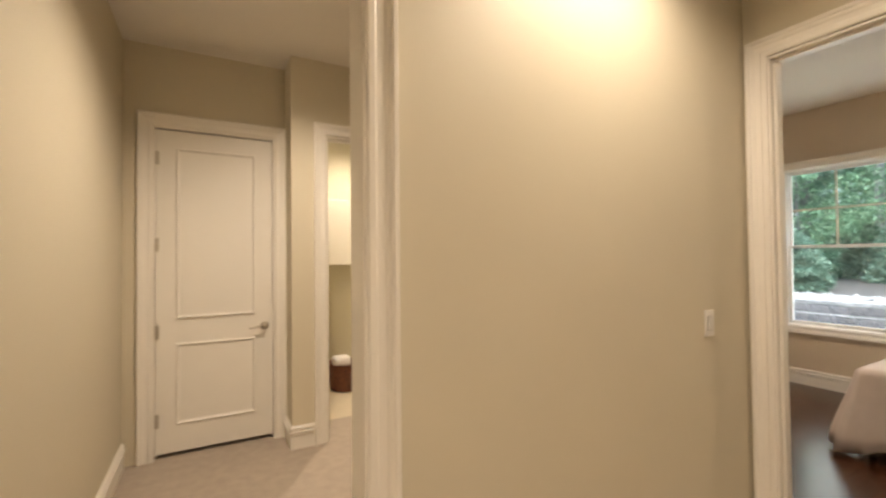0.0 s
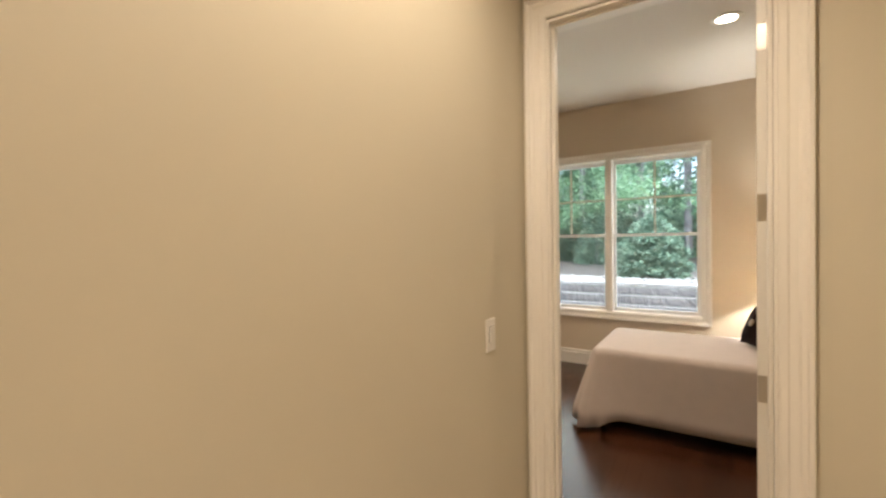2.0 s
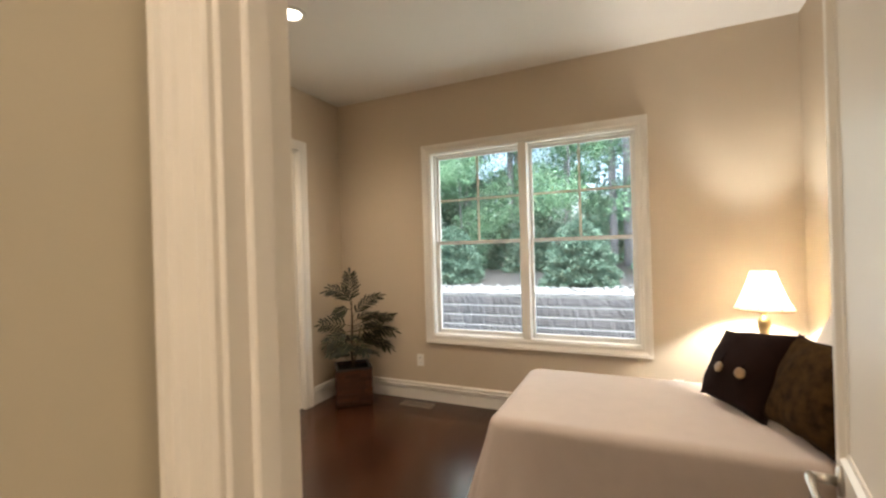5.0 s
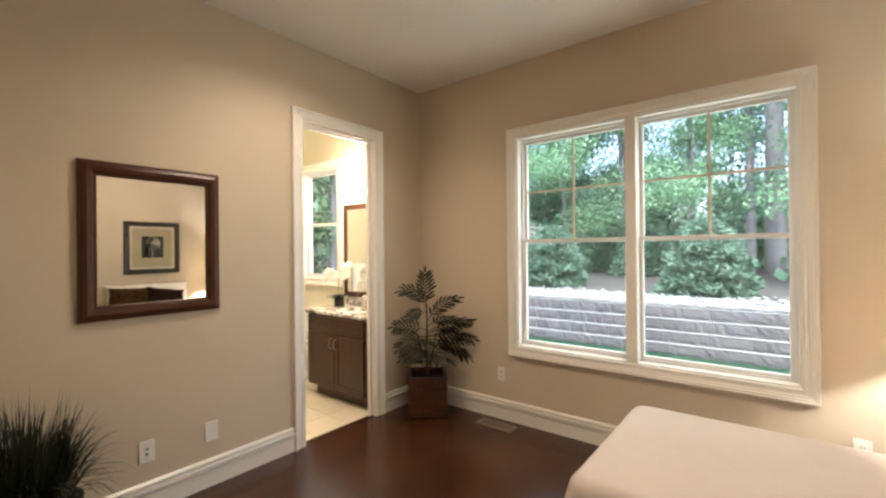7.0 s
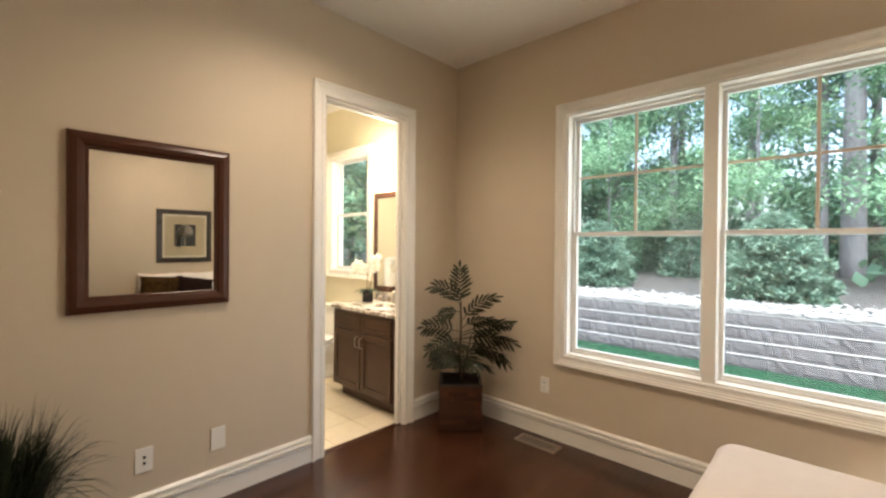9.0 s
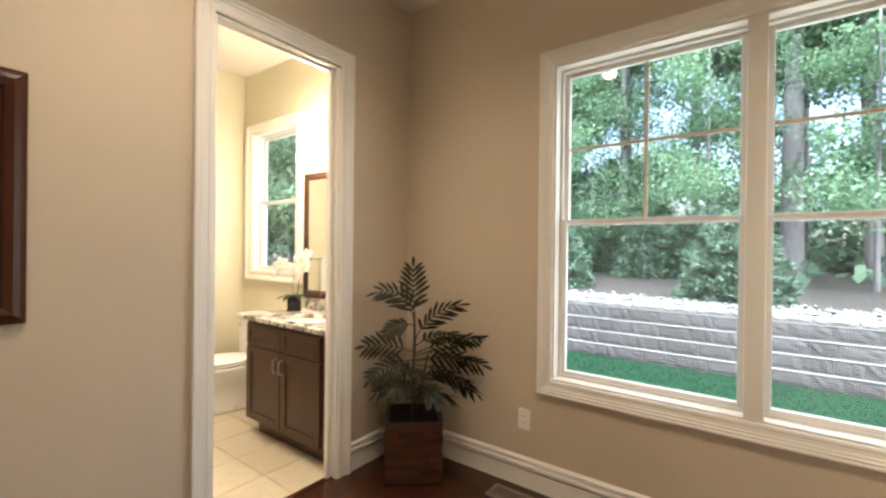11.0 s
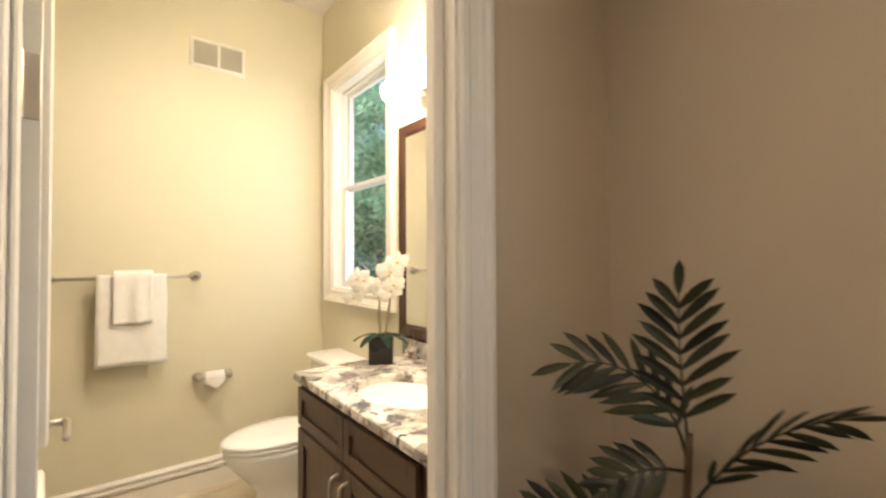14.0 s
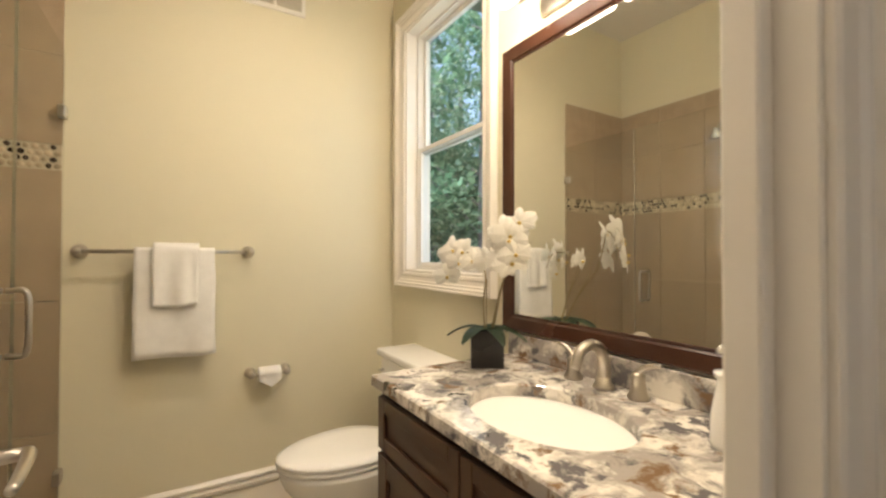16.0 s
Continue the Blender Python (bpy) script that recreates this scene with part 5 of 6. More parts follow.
part("handle", lathe(bmesh.new(), [(0.001, -0.008), (0.018, -0.006), (0.018, 0.006), (0.001, 0.008)], 14, pose(-0.06, 0, 0, 0, 90, 0)), CHROME, sup)
part("hose", tube(bmesh.new(), curve_pts([(-0.045, 0, 0.01), (-0.05, 0.01, 0.08), (-0.07, -0.04, 0.14), (-0.09, -0.10, 0.21)], 6), 0.005, 8), NICKEL, sup)


# towel bar, towels, paper holder
def rosette(bm, x, z, r=0.028, reach=0.075):
    lathe(bm, [(0.001, 0), (r, 0), (r * 1.04, 0.005), (r * 0.8, 0.014), (0.013, 0.022), (0.011, reach - 0.012), (0.016, reach - 0.006), (0.017, reach + 0.008), (0.010, reach + 0.016), (0.001, reach + 0.017)], 24, pose(x, BATH_N, z, 90))
    return bm


tb = thing("towel_bar", "brushed nickel towel bar on cream wall", "towel bar")
for x in (4.800, 5.432):
    part("post", rosette(bmesh.new(), x, 1.243), NICKEL, tb, smooth=True)
part("bar", cyl(bmesh.new(), (4.80, BATH_N - 0.075, 1.243), (5.432, BATH_N - 0.075, 1.243), 0.008, n=16), NICKEL, tb, smooth=True)


def hung_towel(name, label, x0, x1, front, back, out, thick, seed, cuff):
    """A folded towel over the bar: front and back falls, rounded over the top."""
    bm = bmesh.new()
    yb, zb, r = BATH_N - 0.075, 1.243, out
    line = []
    for k in range(15):
        line.append((-r - 0.006 * (1 - k / 14), zb - front + (front - 0.0) * k / 14))
    for k in range(1, 8):
        a = math.pi - math.pi * k / 8
        line.append((r * math.cos(a), zb + r * math.sin(a)))
    for k in range(13):
        line.append((r, zb - back * k / 12))
    cols = 15
    grid = []
    for j in range(cols + 1):
        v = j / cols
        x = x0 + (x1 - x0) * v
        col = []
        for k, (dy, z) in enumerate(line):
            low = max(0.0, (zb - z) / front)
            wob = 0.007 * low * math.sin(v * 9 + seed) + 0.006 * noise.noise(Vector((v * 4, z * 6, seed)))
            pinch = 1 + 0.03 * low * math.sin(seed + 2 * v)
            swell = 0.004 * math.sin((zb - z) * 160) if cuff and front - 0.14 < zb - z < front - 0.07 else 0.0
            col.append(bm.verts.new((x0 + (x - x0) * pinch + 0.004 * noise.noise(Vector((z * 8, v, seed))), yb + dy - (wob + swell if dy < 0 else 0) * 1.0, z + 0.004 * math.sin(v * 6 + seed) * low)))
        grid.append(col)
    for a, b in zip(grid, grid[1:]):
        for k in range(len(line) - 1):
            bm.faces.new((a[k], a[k + 1], b[k + 1], b[k]))
    bmesh.ops.recalc_face_normals(bm, faces=bm.faces)
    bmesh.ops.solidify(bm, geom=bm.faces[:], thickness=thick)
    return tagged(part(name, bm, TOWEL, smooth=True), label, "towel")


hung_towel("bath_towel", "folded white terry bath towel over the towel bar", 4.985, 5.285, 0.455, 0.40, 0.019, 0.012, 0.5, True)
hung_towel("hand_towel", "folded white terry hand towel over the bath towel", 5.052, 5.222, 0.235, 0.22, 0.040, 0.013, 2.1, False)

ph = thing("paper_holder", "brushed nickel toilet paper holder", "paper holder")
for x in (5.445, 5.605):
    part("post", rosette(bmesh.new(), x, 0.655, 0.025, 0.06), NICKEL, ph, smooth=True)
part("spindle", cyl(bmesh.new(), (5.445, BATH_N - 0.06, 0.655), (5.605, BATH_N - 0.06, 0.655), 0.008, n=12), NICKEL, ph)
tp = thing("toilet_paper", "white toilet paper roll with a folded point", "toilet paper", (5.475, BATH_N - 0.06, 0.655))
part("roll", lathe(bmesh.new(), [(0.018, 0), (0.032, 0), (0.034, 0.003), (0.034, 0.097), (0.032, 0.10), (0.018, 0.10)], 28, pose(0, 0, 0, 0, 90, 0)), PAPER, tp, smooth=True)
bm = bmesh.new()
f = [bm.verts.new(v) for v in ((0.0, -0.0345, 0.0), (0.10, -0.0345, 0.0), (0.10, -0.037, -0.025), (0.055, -0.039, -0.058), (0.0, -0.037, -0.025))]
bm.faces.new(f)
bmesh.ops.solidify(bm, geom=bm.faces[:], thickness=0.0015)
part("loose_sheet", bm, PAPER, tp)

# shower
GLASS_X, TILE_X, TILE_TOP = 4.745, 4.742, 2.39
SH_Y0 = 5.0
wall("wall_shower_south", BATH_WALL, "y", SH_Y0 - 0.11, SH_Y0, 4.05, 4.80, label="cream stub wall at the shower's end")
curb = tagged(part("shower_curb", boxed(4.70, SH_Y0, 0.0, 4.80, BATH_N, 0.11, 0.006, 2), SHOWERTILE), "tan tiled shower curb", "curb", kind="structure")
tagged(part("shower_pan", boxed(4.05, SH_Y0, 0.0, 4.70, BATH_N, 0.03), SHOWERTILE), "tan shower floor", "shower floor", kind="structure")
for k, (y0, y1, label) in enumerate(((5.735, BATH_N - 0.013, "fixed clear glass shower panel"), (SH_Y0 + 0.01, 5.730, "clear glass shower door with a bar pull"))):
    sg = thing("glass_screen" if k == 0 else "glass_door", label, "shower glass", (GLASS_X, 0, 0))
    g = part("glass", boxed(-0.004, y0, 0.115, 0.004, y1, 2.05), SHOWERGLASS, sg)
    g.visible_shadow = False
    part("polished_edge", boxed(-0.004, y0 - 0.0015 if k == 0 else y1, 0.115, 0.004, y0 if k == 0 else y1 + 0.0015, 2.05), CHROME, sg)
    for z in (0.35, 1.80):
        y = y1 if k == 0 else y0
        part("clip", boxed(-0.012, y - 0.045 if k == 0 else y - 0.005, z - 0.025, 0.012, y + 0.01 if k == 0 else y + 0.045, z + 0.025, 0.003, 1), NICKEL, sg, "nickel glass clip")
    if k == 1:
        for s2 in (-1, 1):
            part("pull", tube(bmesh.new(), curve_pts([(s2 * 0.004, 5.665, 0.95), (s2 * 0.045, 5.665, 0.955), (s2 * 0.05, 5.665, 1.04), (s2 * 0.045, 5.665, 1.125), (s2 * 0.004, 5.665, 1.13)], 6), 0.008, 10), NICKEL, sg, "nickel bar pull", True)
sh = thing("wall_shower", "chrome shower head on a bent arm", "shower head", (4.062, 5.50, 2.12))
part("arm", tube(bmesh.new(), curve_pts([(0, 0, 0), (0.06, 0, 0.01), (0.13, 0, -0.05)], 6), 0.009, 10), CHROME, sh, smooth=True)
part("head", lathe(bmesh.new(), [(0.012, 0.03), (0.016, 0.01), (0.045, -0.02), (0.05, -0.03), (0.001, -0.032)], 24, pose(0.135, 0, -0.06, 0, 35, 0)), CHROME, sh, smooth=True)
part("flange", lathe(bmesh.new(), [(0.001, 0), (0.028, 0), (0.02, 0.012), (0.01, 0.014)], 20, pose(0, 0, 0, 0, 90, 0)), CHROME, sh)

# laundry glimpse
cab = thing("wall_cabinet", "white laundry wall cabinet", "cabinet", (1.95, 5.898, 1.38))
part("body", boxed(-0.42, -0.31, 0, 0.42, 0, 0.76, 0.002, 1), CABINETWHITE, cab)
for x in (-0.21, 0.21):
    part("door", boxed(x - 0.205, -0.33, 0.005, x + 0.205, -0.3105, 0.755, 0.003, 1), CABINETWHITE, cab)
bk = thing("laundry_basket", "small reddish-brown woven basket on the laundry floor", "basket", (1.80, 5.45, 0))
part("basket", lathe(bmesh.new(), [(0.001, 0), (0.15, 0), (0.17, 0.02), (0.19, 0.28), (0.20, 0.30), (0.185, 0.30), (0.165, 0.05), (0.001, 0.04)], 28), REDBASKET, bk, smooth=True)
tagged(part("folded_cloth", boxed(1.66, 5.35, 0.27, 1.84, 5.52, 0.37, 0.03, 3), TOWEL, smooth=True), "white folded cloth in the basket", "cloth")

# ---- outside ----
WALL_X, LAWN_Z, WALL_TOP = 11.3, -0.40, 0.52
bm = bmesh.new()
xs = [-60, 6.5, WALL_X + 0.1, WALL_X + 0.12, 14, 20, 30, 50, 90, 250, 900]
zs = [LAWN_Z, LAWN_Z, LAWN_Z, WALL_TOP - 0.06, WALL_TOP - 0.02, WALL_TOP + 0.15, 0.9, 1.4, 2.0, 3.0, 4.0]
ys = [-900, -200, -60, -25, -8, 0, 8, 20, 50, 150, 900]
grid = [[bm.verts.new((x, y, z)) for y in ys] for x, z in zip(xs, zs)]
for a, b in zip(grid, grid[1:]):
    for k in range(len(ys) - 1):
        bm.faces.new((a[k], a[k + 1], b[k + 1], b[k]))
tagged(part("ground", bm, EARTH), "brown woodland ground rising behind a retaining wall", "ground", kind="structure")
tagged(part("lawn_soil", boxed(6.502, -14, LAWN_Z - 0.05, WALL_X - 0.002, 18, LAWN_Z + 0.012), TURF), "green turf below the lawn", "ground", kind="structure")

rnd = random.Random(31)
verts, faces = [], []
for k in range(60000):
    x, y = rnd.uniform(7.6, WALL_X - 0.01), rnd.uniform(0.0, 6.5)
    a, hgt, w = rnd.uniform(0, 6.28), rnd.uniform(0.02, 0.04), rnd.uniform(0.003, 0.006)
    c, s = math.cos(a) * w, math.sin(a) * w
    lx, ly = rnd.uniform(-0.03, 0.03), rnd.uniform(-0.03, 0.03)
    i = len(verts)
    verts += [(x - c, y - s, LAWN_Z + 0.01), (x + c, y + s, LAWN_Z + 0.01), (x + lx, y + ly, LAWN_Z + hgt)]
    faces.append((i, i + 1, i + 2))
me = bpy.data.meshes.new("lawn")
me.from_pydata(verts, [], faces)
me.materials.append(LAWN)
tagged(new("lawn", me), "short green lawn before the retaining wall", "grass", kind="stuff")


def leaf_cloud(rnd, blobs, count, size, flat=1.1):
    """Many small bent leaves scattered in soft clumps: (centre, radii)."""
    verts, faces = [], []
    weights = [b[1].x * b[1].y * b[1].z for b in blobs]
    for centre, radii in rnd.choices(blobs, weights, k=count):
        d = Vector((rnd.gauss(0, 1), rnd.gauss(0, 1), rnd.gauss(0, 1))).normalized() * (rnd.random() ** 0.4)
        p = centre + Vector((d.x * radii.x, d.y * radii.y, d.z * radii.z))
        a = rnd.uniform(0, 6.28)
        u = Vector((math.cos(a), math.sin(a), rnd.uniform(-flat, flat))).normalized()
        v = Vector((-math.sin(a), math.cos(a), rnd.uniform(-flat, flat))).normalized()
        s = size * rnd.uniform(0.6, 1.3)
        i = len(verts)
        verts += [p - u * s, p + v * s * 0.55, p + u * s, p - v * s * 0.55]
        faces.append((i, i + 1, i + 2, i + 3))
    me = bpy.data.meshes.new("leaves")
    me.from_pydata([tuple(q) for q in verts], [], faces)
    return me


def tree(x, y, z, height, r, seed, crown_base, spread, leaves, size, material, label, lean=0.0, group="woodland trees"):
    rnd = random.Random(seed)
    t = thing("tree", label, "tree", (x, y, z), group=group)
    bm = bmesh.new()
    top = Vector((lean * height, rnd.uniform(-0.3, 0.3), height))
    line = curve_pts([(0, 0, -0.3), (rnd.uniform(-0.08, 0.08), lean * height * 0.3, height * 0.33), (rnd.uniform(-0.1, 0.1), lean * height * 0.65, height * 0.66), (0, lean * height, height)], 5)
    tube(bm, line, r, 12, 0.35)
    blobs = []
    for k in range(14):
        u = crown_base + (1 - crown_base) * (k + rnd.random()) / 14
        i = min(len(line) - 2, int(u * (len(line) - 1)))
        start = line[i]
        a = rnd.uniform(0, 6.28)
        ln = spread * rnd.uniform(0.55, 1.0) * (1.1 - 0.5 * u)
        end = start + Vector((math.cos(a) * ln, math.sin(a) * ln, ln * rnd.uniform(0.05, 0.9)))
        mid = start.lerp(end, 0.5) + Vector((0, 0, 0.08 * ln))
        tube(bm, curve_pts([start, mid, end], 4), r * 0.28 * (1.1 - 0.5 * u), 6, 0.25)
        for f in (0.3, 0.45, 0.6, 0.75, 0.9, 1.05):
            c = start.lerp(end, f) + Vector((rnd.uniform(-0.5, 0.5), rnd.uniform(-0.5, 0.5), rnd.uniform(-0.6, 0.5))) * (ln / 3)
            q = ln * rnd.uniform(0.20, 0.40)
            blobs.append((c, Vector((q * 1.3, q * 1.3, q * rnd.uniform(0.7, 1.1)))))
    part("trunk", bm, BARK, t, "grey-brown bark", True)
    me = leaf_cloud(rnd, blobs, leaves, size)
    me.materials.append(material)
    crown = new("crown", me)
    crown.parent = t
    return t


def spruce(x, y, z, height, radius, seed, needles, label):
    """A dense young spruce: tiers of drooping sprays round a stem."""
    rnd = random.Random(seed)
    t = thing("spruce_bush", label, "bush", (x, y, z), group="young spruces")
    part("trunk", cyl(bmesh.new(), (0, 0, -0.2), (0, 0, height * 0.95), 0.06, 0.01, 10), BARK, t)
    verts, faces = [], []
    for k in range(needles):
        u = rnd.random() ** 1.25
        a0 = rnd.uniform(0, 6.28)
        rr = radius * (1 - u ** 2) ** 0.62 * (0.97 + 0.07 * math.sin(u * 26 + 3 * a0)) + 0.03
        a = a0
        lump = noise.noise(Vector((math.cos(a) * 3.2, math.sin(a) * 3.2, u * 7 + seed)))
        rr *= 1 + 0.30 * lump
        inner = rnd.uniform(0.72, 1.02)
        p = Vector((math.cos(a) * rr * inner, math.sin(a) * rr * inner, height * u + rnd.uniform(-0.04, 0.04)))
        d = Vector((math.cos(a + rnd.uniform(-1.2, 1.2)), math.sin(a + rnd.uniform(-1.2, 1.2)), rnd.uniform(-0.7, 1.0))).normalized()
        f = d.cross(Vector((rnd.uniform(-1, 1), rnd.uniform(-1, 1), rnd.uniform(-1, 1)))).normalized()
        ln, wd = rnd.uniform(0.06, 0.12), rnd.uniform(0.016, 0.028)
        i = len(verts)
        verts += [tuple(p - d * ln * 0.4), tuple(p + f * wd), tuple(p + d * ln), tuple(p - f * wd)]
        faces.append((i, i + 1, i + 2, i + 3))
    me = bpy.data.meshes.new("sprays")
    me.from_pydata(verts, [], faces)
    me.materials.append(SPRUCE)
    crown = new("crown", me)
    crown.parent = t
    return t


spruce(13.1, 2.55, 0.42, 1.62, 0.80, 3, 24000, "dense blue-green young spruce behind the retaining wall")
spruce(14.0, 6.25, 0.42, 1.65, 0.82, 5, 20000, "dense blue-green young spruce behind the retaining wall")
for x, y, hgt, rad, seed in ((17.5, 4.9, 1.9, 0.75, 8), (19.0, 6.1, 1.8, 0.7, 9), (18.0, 3.9, 1.6, 0.6, 14)):
    spruce(x, y, 0.6, hgt, rad, seed, 5000, "small dark spruce at the wood's edge")

OAK = "tall grey-barked tree with light green leaves"
tree(19.6, 1.45, 0.6, 15, 0.30, 41, 0.48, 4.2, 18000, 0.09, LEAF, "tall tree with a thick pale grey trunk")
tree(21.5, 2.15, 0.65, 14, 0.17, 42, 0.40, 3.6, 15000, 0.09, LEAF, OAK)
tree(20.5, -0.4, 0.6, 14, 0.22, 43, 0.34, 4.0, 16000, 0.09, LEAF, OAK, 0.04)
tree(23.0, 4.2, 0.7, 15, 0.16, 44, 0.32, 3.8, 15000, 0.09, LEAF, OAK)
tree(22.0, 6.6, 0.7, 14, 0.17, 45, 0.30, 3.8, 15000, 0.09, LEAF, OAK)
tree(24.0, 9.6, 0.7, 15, 0.2, 46, 0.26, 4.2, 15000, 0.09, LEAF, OAK)
tree(22.0, 13.0, 0.7, 14, 0.2, 47, 0.12, 4.4, 12000, 0.09, LEAF, OAK)
tree(19.0, 17.0, 0.7, 14, 0.2, 48, 0.10, 4.4, 12000, 0.09, LEAF, OAK)
tree(17.0, 21.5, 0.7, 14, 0.2, 49, 0.08, 4.6, 12000, 0.09, LEAF, OAK)
tree(22.0, -3.4, 0.7, 15, 0.2, 50, 0.18, 4.2, 15000, 0.09, LEAF_D, OAK, -0.03)
tree(24.0, -7.5, 0.7, 15, 0.22, 51, 0.12, 4.6, 15000, 0.09, LEAF_D, OAK)
tree(26.0, 0.8, 0.8, 15, 0.2, 52, 0.12, 4.4, 15000, 0.09, LEAF_D, OAK)
tree(27.0, 7.6, 0.8, 15, 0.2, 53, 0.12, 4.4, 15000, 0.09, LEAF_D, OAK)
tree(28.0, 12.5, 0.8, 15, 0.2, 54, 0.10, 4.6, 15000, 0.09, LEAF_D, OAK)
tree(17.2, 3.3, 0.55, 6.5, 0.06, 55, 0.30, 2.3, 9000, 0.06, LEAF, "slender young maple with layered pale leaves")
tree(17.6, 7.4, 0.55, 6.5, 0.06, 56, 0.28, 2.4, 9000, 0.06, LEAF, "slender young maple with layered pale leaves")
tree(16.6, 0.2, 0.55, 6.0, 0.06, 57, 0.32, 2.2, 8000, 0.06, LEAF, "slender young maple with layered pale leaves")
tree(15.5, 11.5, 0.55, 7, 0.07, 58, 0.22, 2.6, 12000, 0.06, LEAF, "slender young maple with layered pale leaves")
tree(13.5, 15.0, 0.55, 8, 0.08, 59, 0.15, 2.8, 12000, 0.06, LEAF, "slender young maple with layered pale leaves")

for k, (x, y) in enumerate(((9.5, 13.5), (11.0, 15.6), (11.5, 12.5), (13.5, 18.5), (10.5, 18.0), (8.5, 20.0), (15.5, 14.5))):
    tree(x, y, 0.3, 11, 0.12, 70 + k, 0.16, 2.6, 4200, 0.11, LEAF, OAK)

rnd = random.Random(77)
blobs = []
for k in range(230):
    x, y = rnd.uniform(30, 46), rnd.uniform(-30, 55)
    q = rnd.uniform(1.2, 2.6)
    blobs.append((Vector((x, y, 1.0 + rnd.random() ** 1.8 * 7.5)), Vector((q, q, q * 0.55))))
for k in range(50):
    x, y = rnd.uniform(20, 30), rnd.uniform(-12, 26)
    q = rnd.uniform(0.5, 1.1)
    blobs.append((Vector((x, y, 0.8 + rnd.random() * 0.9)), Vector((q, q, q * 0.6))))
for k in range(60):
    x, y = rnd.uniform(16.5, 21), rnd.uniform(-6, 14)
    q = rnd.uniform(0.25, 0.6)
    blobs.append((Vector((x, y, 0.7 + rnd.random() * 0.3)), Vector((q, q, q * 0.7))))
me = leaf_cloud(rnd, blobs, 70000, 0.24)
me.materials.append(LEAF_D)
tagged(new("far_woods", me), "deep green woods beyond the garden", "woods", kind="stuff")

rnd = random.Random(78)
blobs = []
for k in range(150):
    x, y = rnd.uniform(21.5, 31), rnd.uniform(-14, 24)
    q = rnd.uniform(0.8, 1.6)
    blobs.append((Vector((x, y, 0.7 + rnd.random() ** 1.6 * 4.0)), Vector((q, q, q * 0.8))))
for k in range(45):
    x, y = rnd.uniform(8.6, 16), rnd.uniform(12.0, 20)
    q = rnd.uniform(0.7, 1.4)
    blobs.append((Vector((x, y, 0.2 + rnd.random() ** 1.4 * 4.5)), Vector((q, q, q * 0.55))))
me = leaf_cloud(rnd, blobs, 62000, 0.12)
me.materials.append(LEAF_D)
tagged(new("thicket", me), "leafy green undergrowth at the edge of the wood", "undergrowth", kind="stuff")

# gravel border on top of the retaining wall
rnd = random.Random(12)
verts, faces = [], []
for k in range(2600):
    x, y, s = WALL_X + 0.30 + abs(rnd.gauss(0, 0.5)), rnd.uniform(-2, 9), rnd.uniform(0.02, 0.06)
    z = WALL_TOP - 0.02 + rnd.uniform(0, 0.04)
    i = len(verts)
    for dx, dy, dz in ((1, 0, 0), (-1, 0, 0), (0, 1, 0), (0, -1, 0), (0, 0, 0.7), (0, 0, -0.6)):
        verts.append((x + dx * s * rnd.uniform(0.7, 1.2), y + dy * s * rnd.uniform(0.7, 1.2), z + dz * s))
    for a, b in ((0, 2), (2, 1), (1, 3), (3, 0)):
        faces += [(i + a, i + b, i + 4), (i + b, i + a, i + 5)]
me = bpy.data.meshes.new("gravel")
me.from_pydata(verts, [], faces)
me.materials.append(GRAVEL)
tagged(new("gravel", me), "pale gravel strewn along the top of the wall", "gravel", kind="stuff")


# ---- pieces: wall blocks, planks, tiles ----
def stone_mesh(name, w, d, h, seed, material, rough):
    """A split-faced block, its front at x 0 facing -x."""
    rnd = random.Random(seed)
    bm = bmesh.new()
    ny, nz = 5, 3
    grid = [[bm.verts.new(((-rnd.uniform(0, rough) if 0 < i < ny and 0 < j < nz else 0.006), -w / 2 + w * i / ny, h * j / nz)) for j in range(nz + 1)] for i in range(ny + 1)]
    for i in range(ny):
        for j in range(nz):
            bm.faces.new((grid[i][j], grid[i][j + 1], grid[i + 1][j + 1], grid[i + 1][j]))
    a, b, c, e = (bm.verts.new((d, y, z)) for y, z in ((-w / 2, 0), (-w / 2, h), (w / 2, h), (w / 2, 0)))
    bm.faces.new([grid[0][j] for j in range(nz + 1)] + [b, a])
    bm.faces.new([grid[ny][j] for j in range(nz, -1, -1)] + [e, c])
    bm.faces.new([grid[i][nz] for i in range(ny + 1)] + [c, b])
    bm.faces.new([grid[i][0] for i in range(ny, -1, -1)] + [a, e])
    bm.faces.new((a, b, c, e))
    return finish(bm, name, material)


rw = thing("retaining_wall", "grey split-faced block retaining wall with pale caps", "wall", (WALL_X, 0, 0), kind="structure")
part("wall_core", boxed(0.10, -10, LAWN_Z - 0.1, 0.35, 16, WALL_TOP - 0.07), EARTH, rw)
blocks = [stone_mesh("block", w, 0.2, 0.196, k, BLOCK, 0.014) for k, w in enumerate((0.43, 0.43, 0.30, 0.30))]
widths = (0.43, 0.43, 0.30, 0.30)
rnd = random.Random(5)
for row in range(4):
    y = -2.2 - 0.2 * (row % 2)
    while y < 9.0:
        k = rnd.randrange(4)
        ob = new("block", blocks[k])
        ob.parent = rw
        ob.matrix_basis = pose(0.03 * row + rnd.uniform(-0.004, 0.004), y + widths[k] / 2, LAWN_Z + 0.21 * row)
        y += widths[k] + 0.004
    # Thin pale strip stands for the skylit top of the course.
    part("skylit_course_edge", boxed(0.03 * row - 0.006, -2.2, LAWN_Z + 0.21 * row + 0.1962, 0.03 * row + 0.06, 9.0, LAWN_Z + 0.21 * row + 0.2098, 0.002, 1), LIT_LEDGE, rw, "thin pale strip, sky light on a course's top put into its colour")
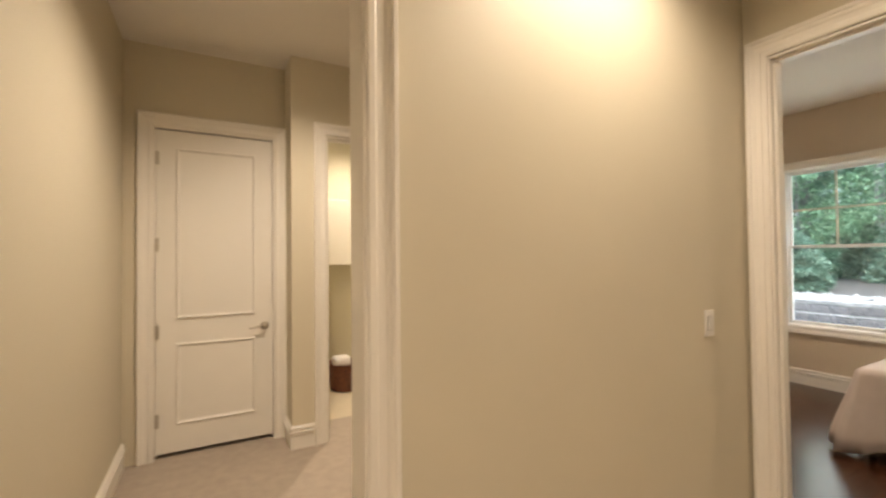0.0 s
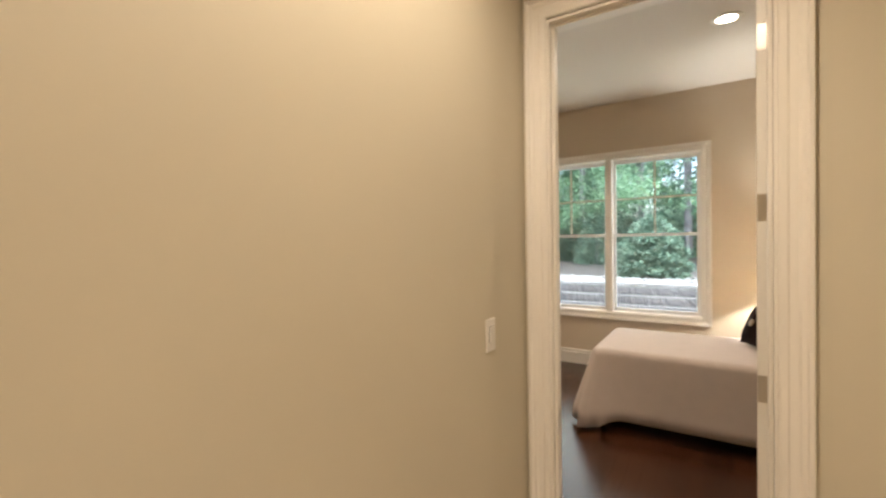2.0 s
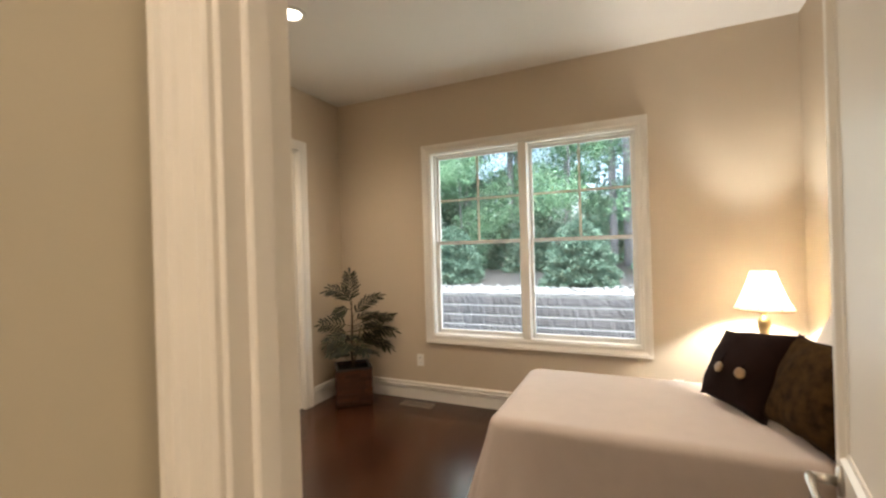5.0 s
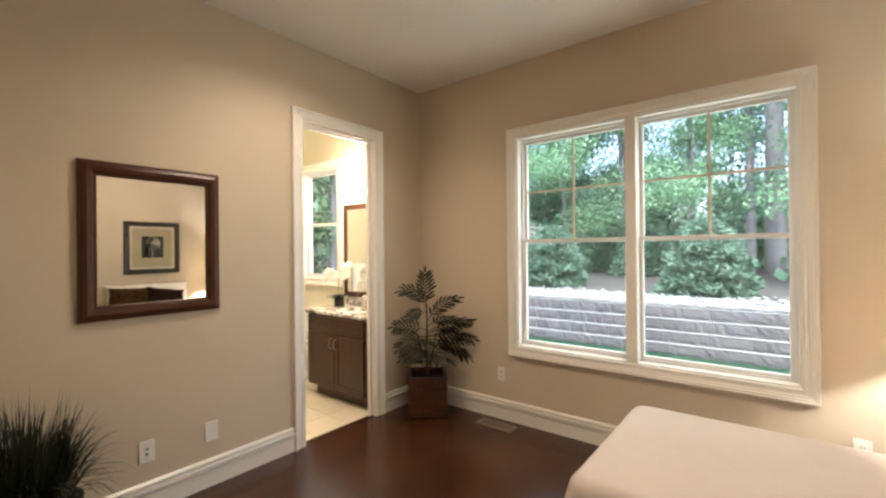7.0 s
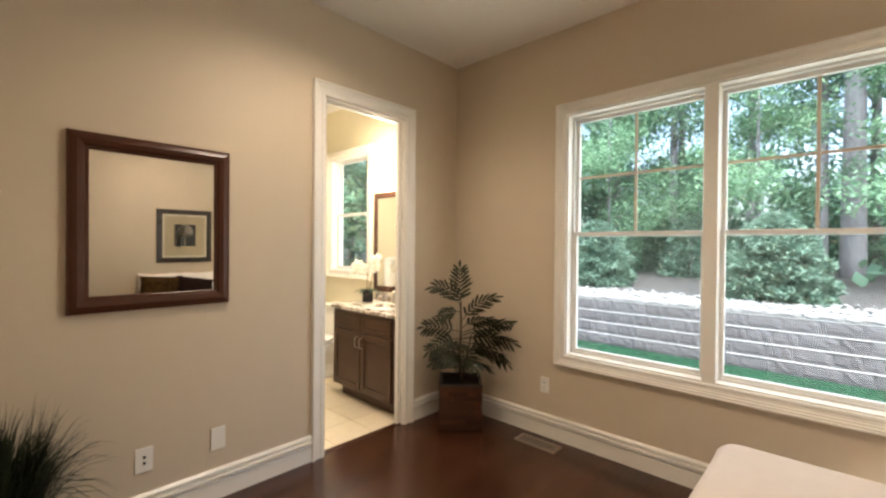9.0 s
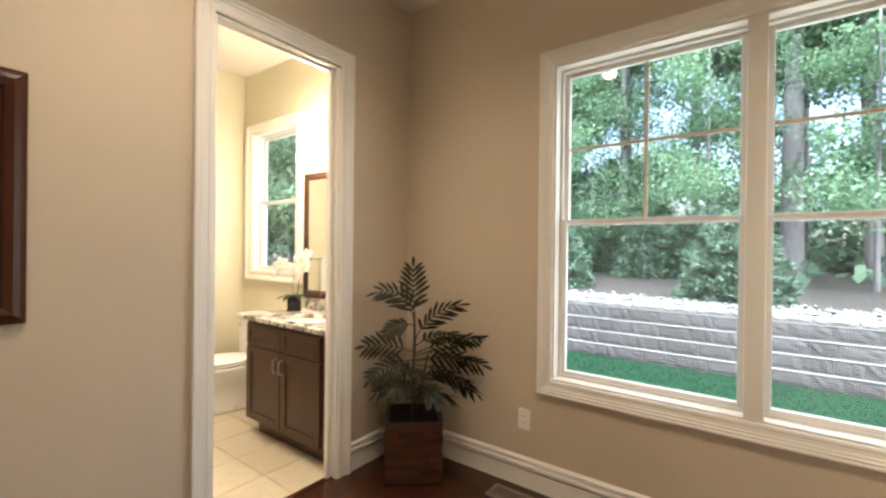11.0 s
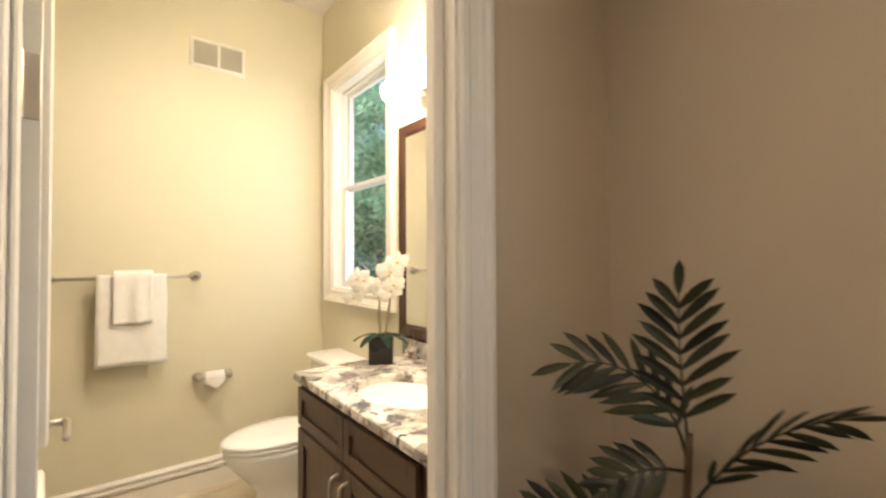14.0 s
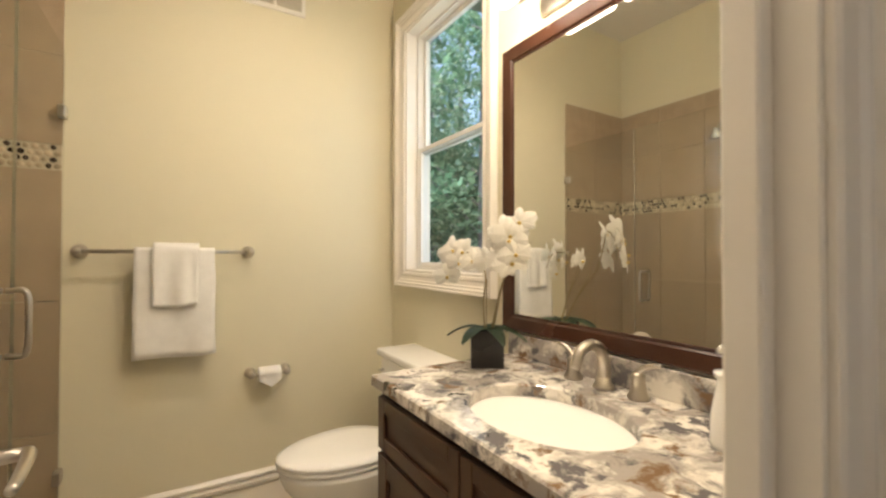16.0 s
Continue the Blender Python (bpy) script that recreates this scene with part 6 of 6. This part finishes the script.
caps = stone_mesh("cap", 0.44, 0.30, 0.075, 9, CAPSTONE, 0.012)
y = -2.2
while y < 9.0:
    ob = new("cap_stone", caps)
    ob.parent = rw
    ob.matrix_basis = pose(0.10 + rnd.uniform(-0.004, 0.004), y, LAWN_Z + 0.21 * 4)
    y += 0.448

# oak planks run along x
rnd = random.Random(2)
plank_w = 0.083
plank = finish(boxed(0, 0, 0, 1, 1, 1), "plank", FLOORWOOD)
y = 0.24
while y < 4.232:
    x = 2.957 - rnd.uniform(0, 0.9)
    w = min(plank_w, 4.234 - y)
    while x < 6.279:
        ln = rnd.uniform(0.7, 1.6)
        a, b = max(x, 2.957), min(x + ln, 6.279)
        if b - a > 0.02:
            ob = new("plank", plank)
            ob.parent = floor_bed
            ob.matrix_basis = pose(a, y, -0.02) @ Matrix.Diagonal((b - a - 0.0012, w - 0.0012, 0.02, 1))
        x += ln
    y += plank_w

tile = finish(boxed(0, 0, 0, 1, 1, 1), "tile", BATHTILE)
x = 4.75
while x < 6.2:
    y = 4.24
    while y < BATH_N:
        a, b = min(x + 0.33, 6.203), min(y + 0.33, BATH_N - 0.001)
        if a - x > 0.02 and b - y > 0.02:
            ob = new("tile", tile)
            ob.parent = floor_bath
            ob.matrix_basis = pose(x, y, -0.012) @ Matrix.Diagonal((a - x - 0.0025, b - y - 0.0025, 0.0125, 1))
        y += 0.333
    x += 0.333

# shower wall tiles with a mosaic band
stile = finish(boxed(0, 0, 0, 1, 1, 1), "wall_tile", SHOWERTILE)
tw = thing("tile_wall", "tan tiled shower wall with a dark and light pebble mosaic band", "tile wall", kind="structure")
part("grout_bed", boxed(4.052, BATH_N - 0.008, 0.0, TILE_X - 0.002, BATH_N - 0.0005, TILE_TOP), GROUT, tw)
part("grout_bed", boxed(4.0505, SH_Y0, 0.0, 4.056, BATH_N - 0.0085, TILE_TOP), GROUT, tw)
BANDS = ((0.0, 0.52), (0.523, 1.043), (1.046, 1.566), (1.672, 2.03), (2.033, TILE_TOP))
for z0, z1 in BANDS:
    for a, b in ((TILE_X - 0.33, TILE_X), (4.0645, TILE_X - 0.333)):
        ob = new("wall_tile", stile)
        ob.parent = tw
        ob.matrix_basis = pose(a, BATH_N - 0.013, z0) @ Matrix.Diagonal((b - a, 0.008, z1 - z0, 1))
    y = BATH_N - 0.0135
    while y > SH_Y0 + 0.02:
        a = max(y - 0.33, SH_Y0 + 0.001)
        ob = new("wall_tile", stile)
        ob.parent = tw
        ob.matrix_basis = pose(4.0562, a, z0) @ Matrix.Diagonal((0.008, y - a, z1 - z0, 1))
        y -= 0.333
rnd = random.Random(6)
discs = [finish(lathe(bmesh.new(), [(0.0125, 0.0), (0.012, 0.004), (0.006, 0.0065), (0.001, 0.007)], 8), "pebble", m) for m in (PEBBLE_D, PEBBLE_L)]
for row in range(4):
    z = 1.583 + 0.025 * row
    for where in range(2):
        run = (TILE_X - 0.014, 4.07) if where == 0 else (BATH_N - 0.02, 5.35)
        a = run[0] - (0.0125 if row % 2 else 0)
        while a > run[1]:
            ob = new("pebble", discs[0 if rnd.random() < 0.3 else 1])
            ob.parent = tw
            ob.matrix_basis = (pose(a, BATH_N - 0.008, z, 90) if where == 0 else pose(4.0565, a, z, 0, 90)) @ Matrix.Diagonal((rnd.uniform(0.75, 1.0), rnd.uniform(0.75, 1.0), 1, 1))
            a -= 0.027
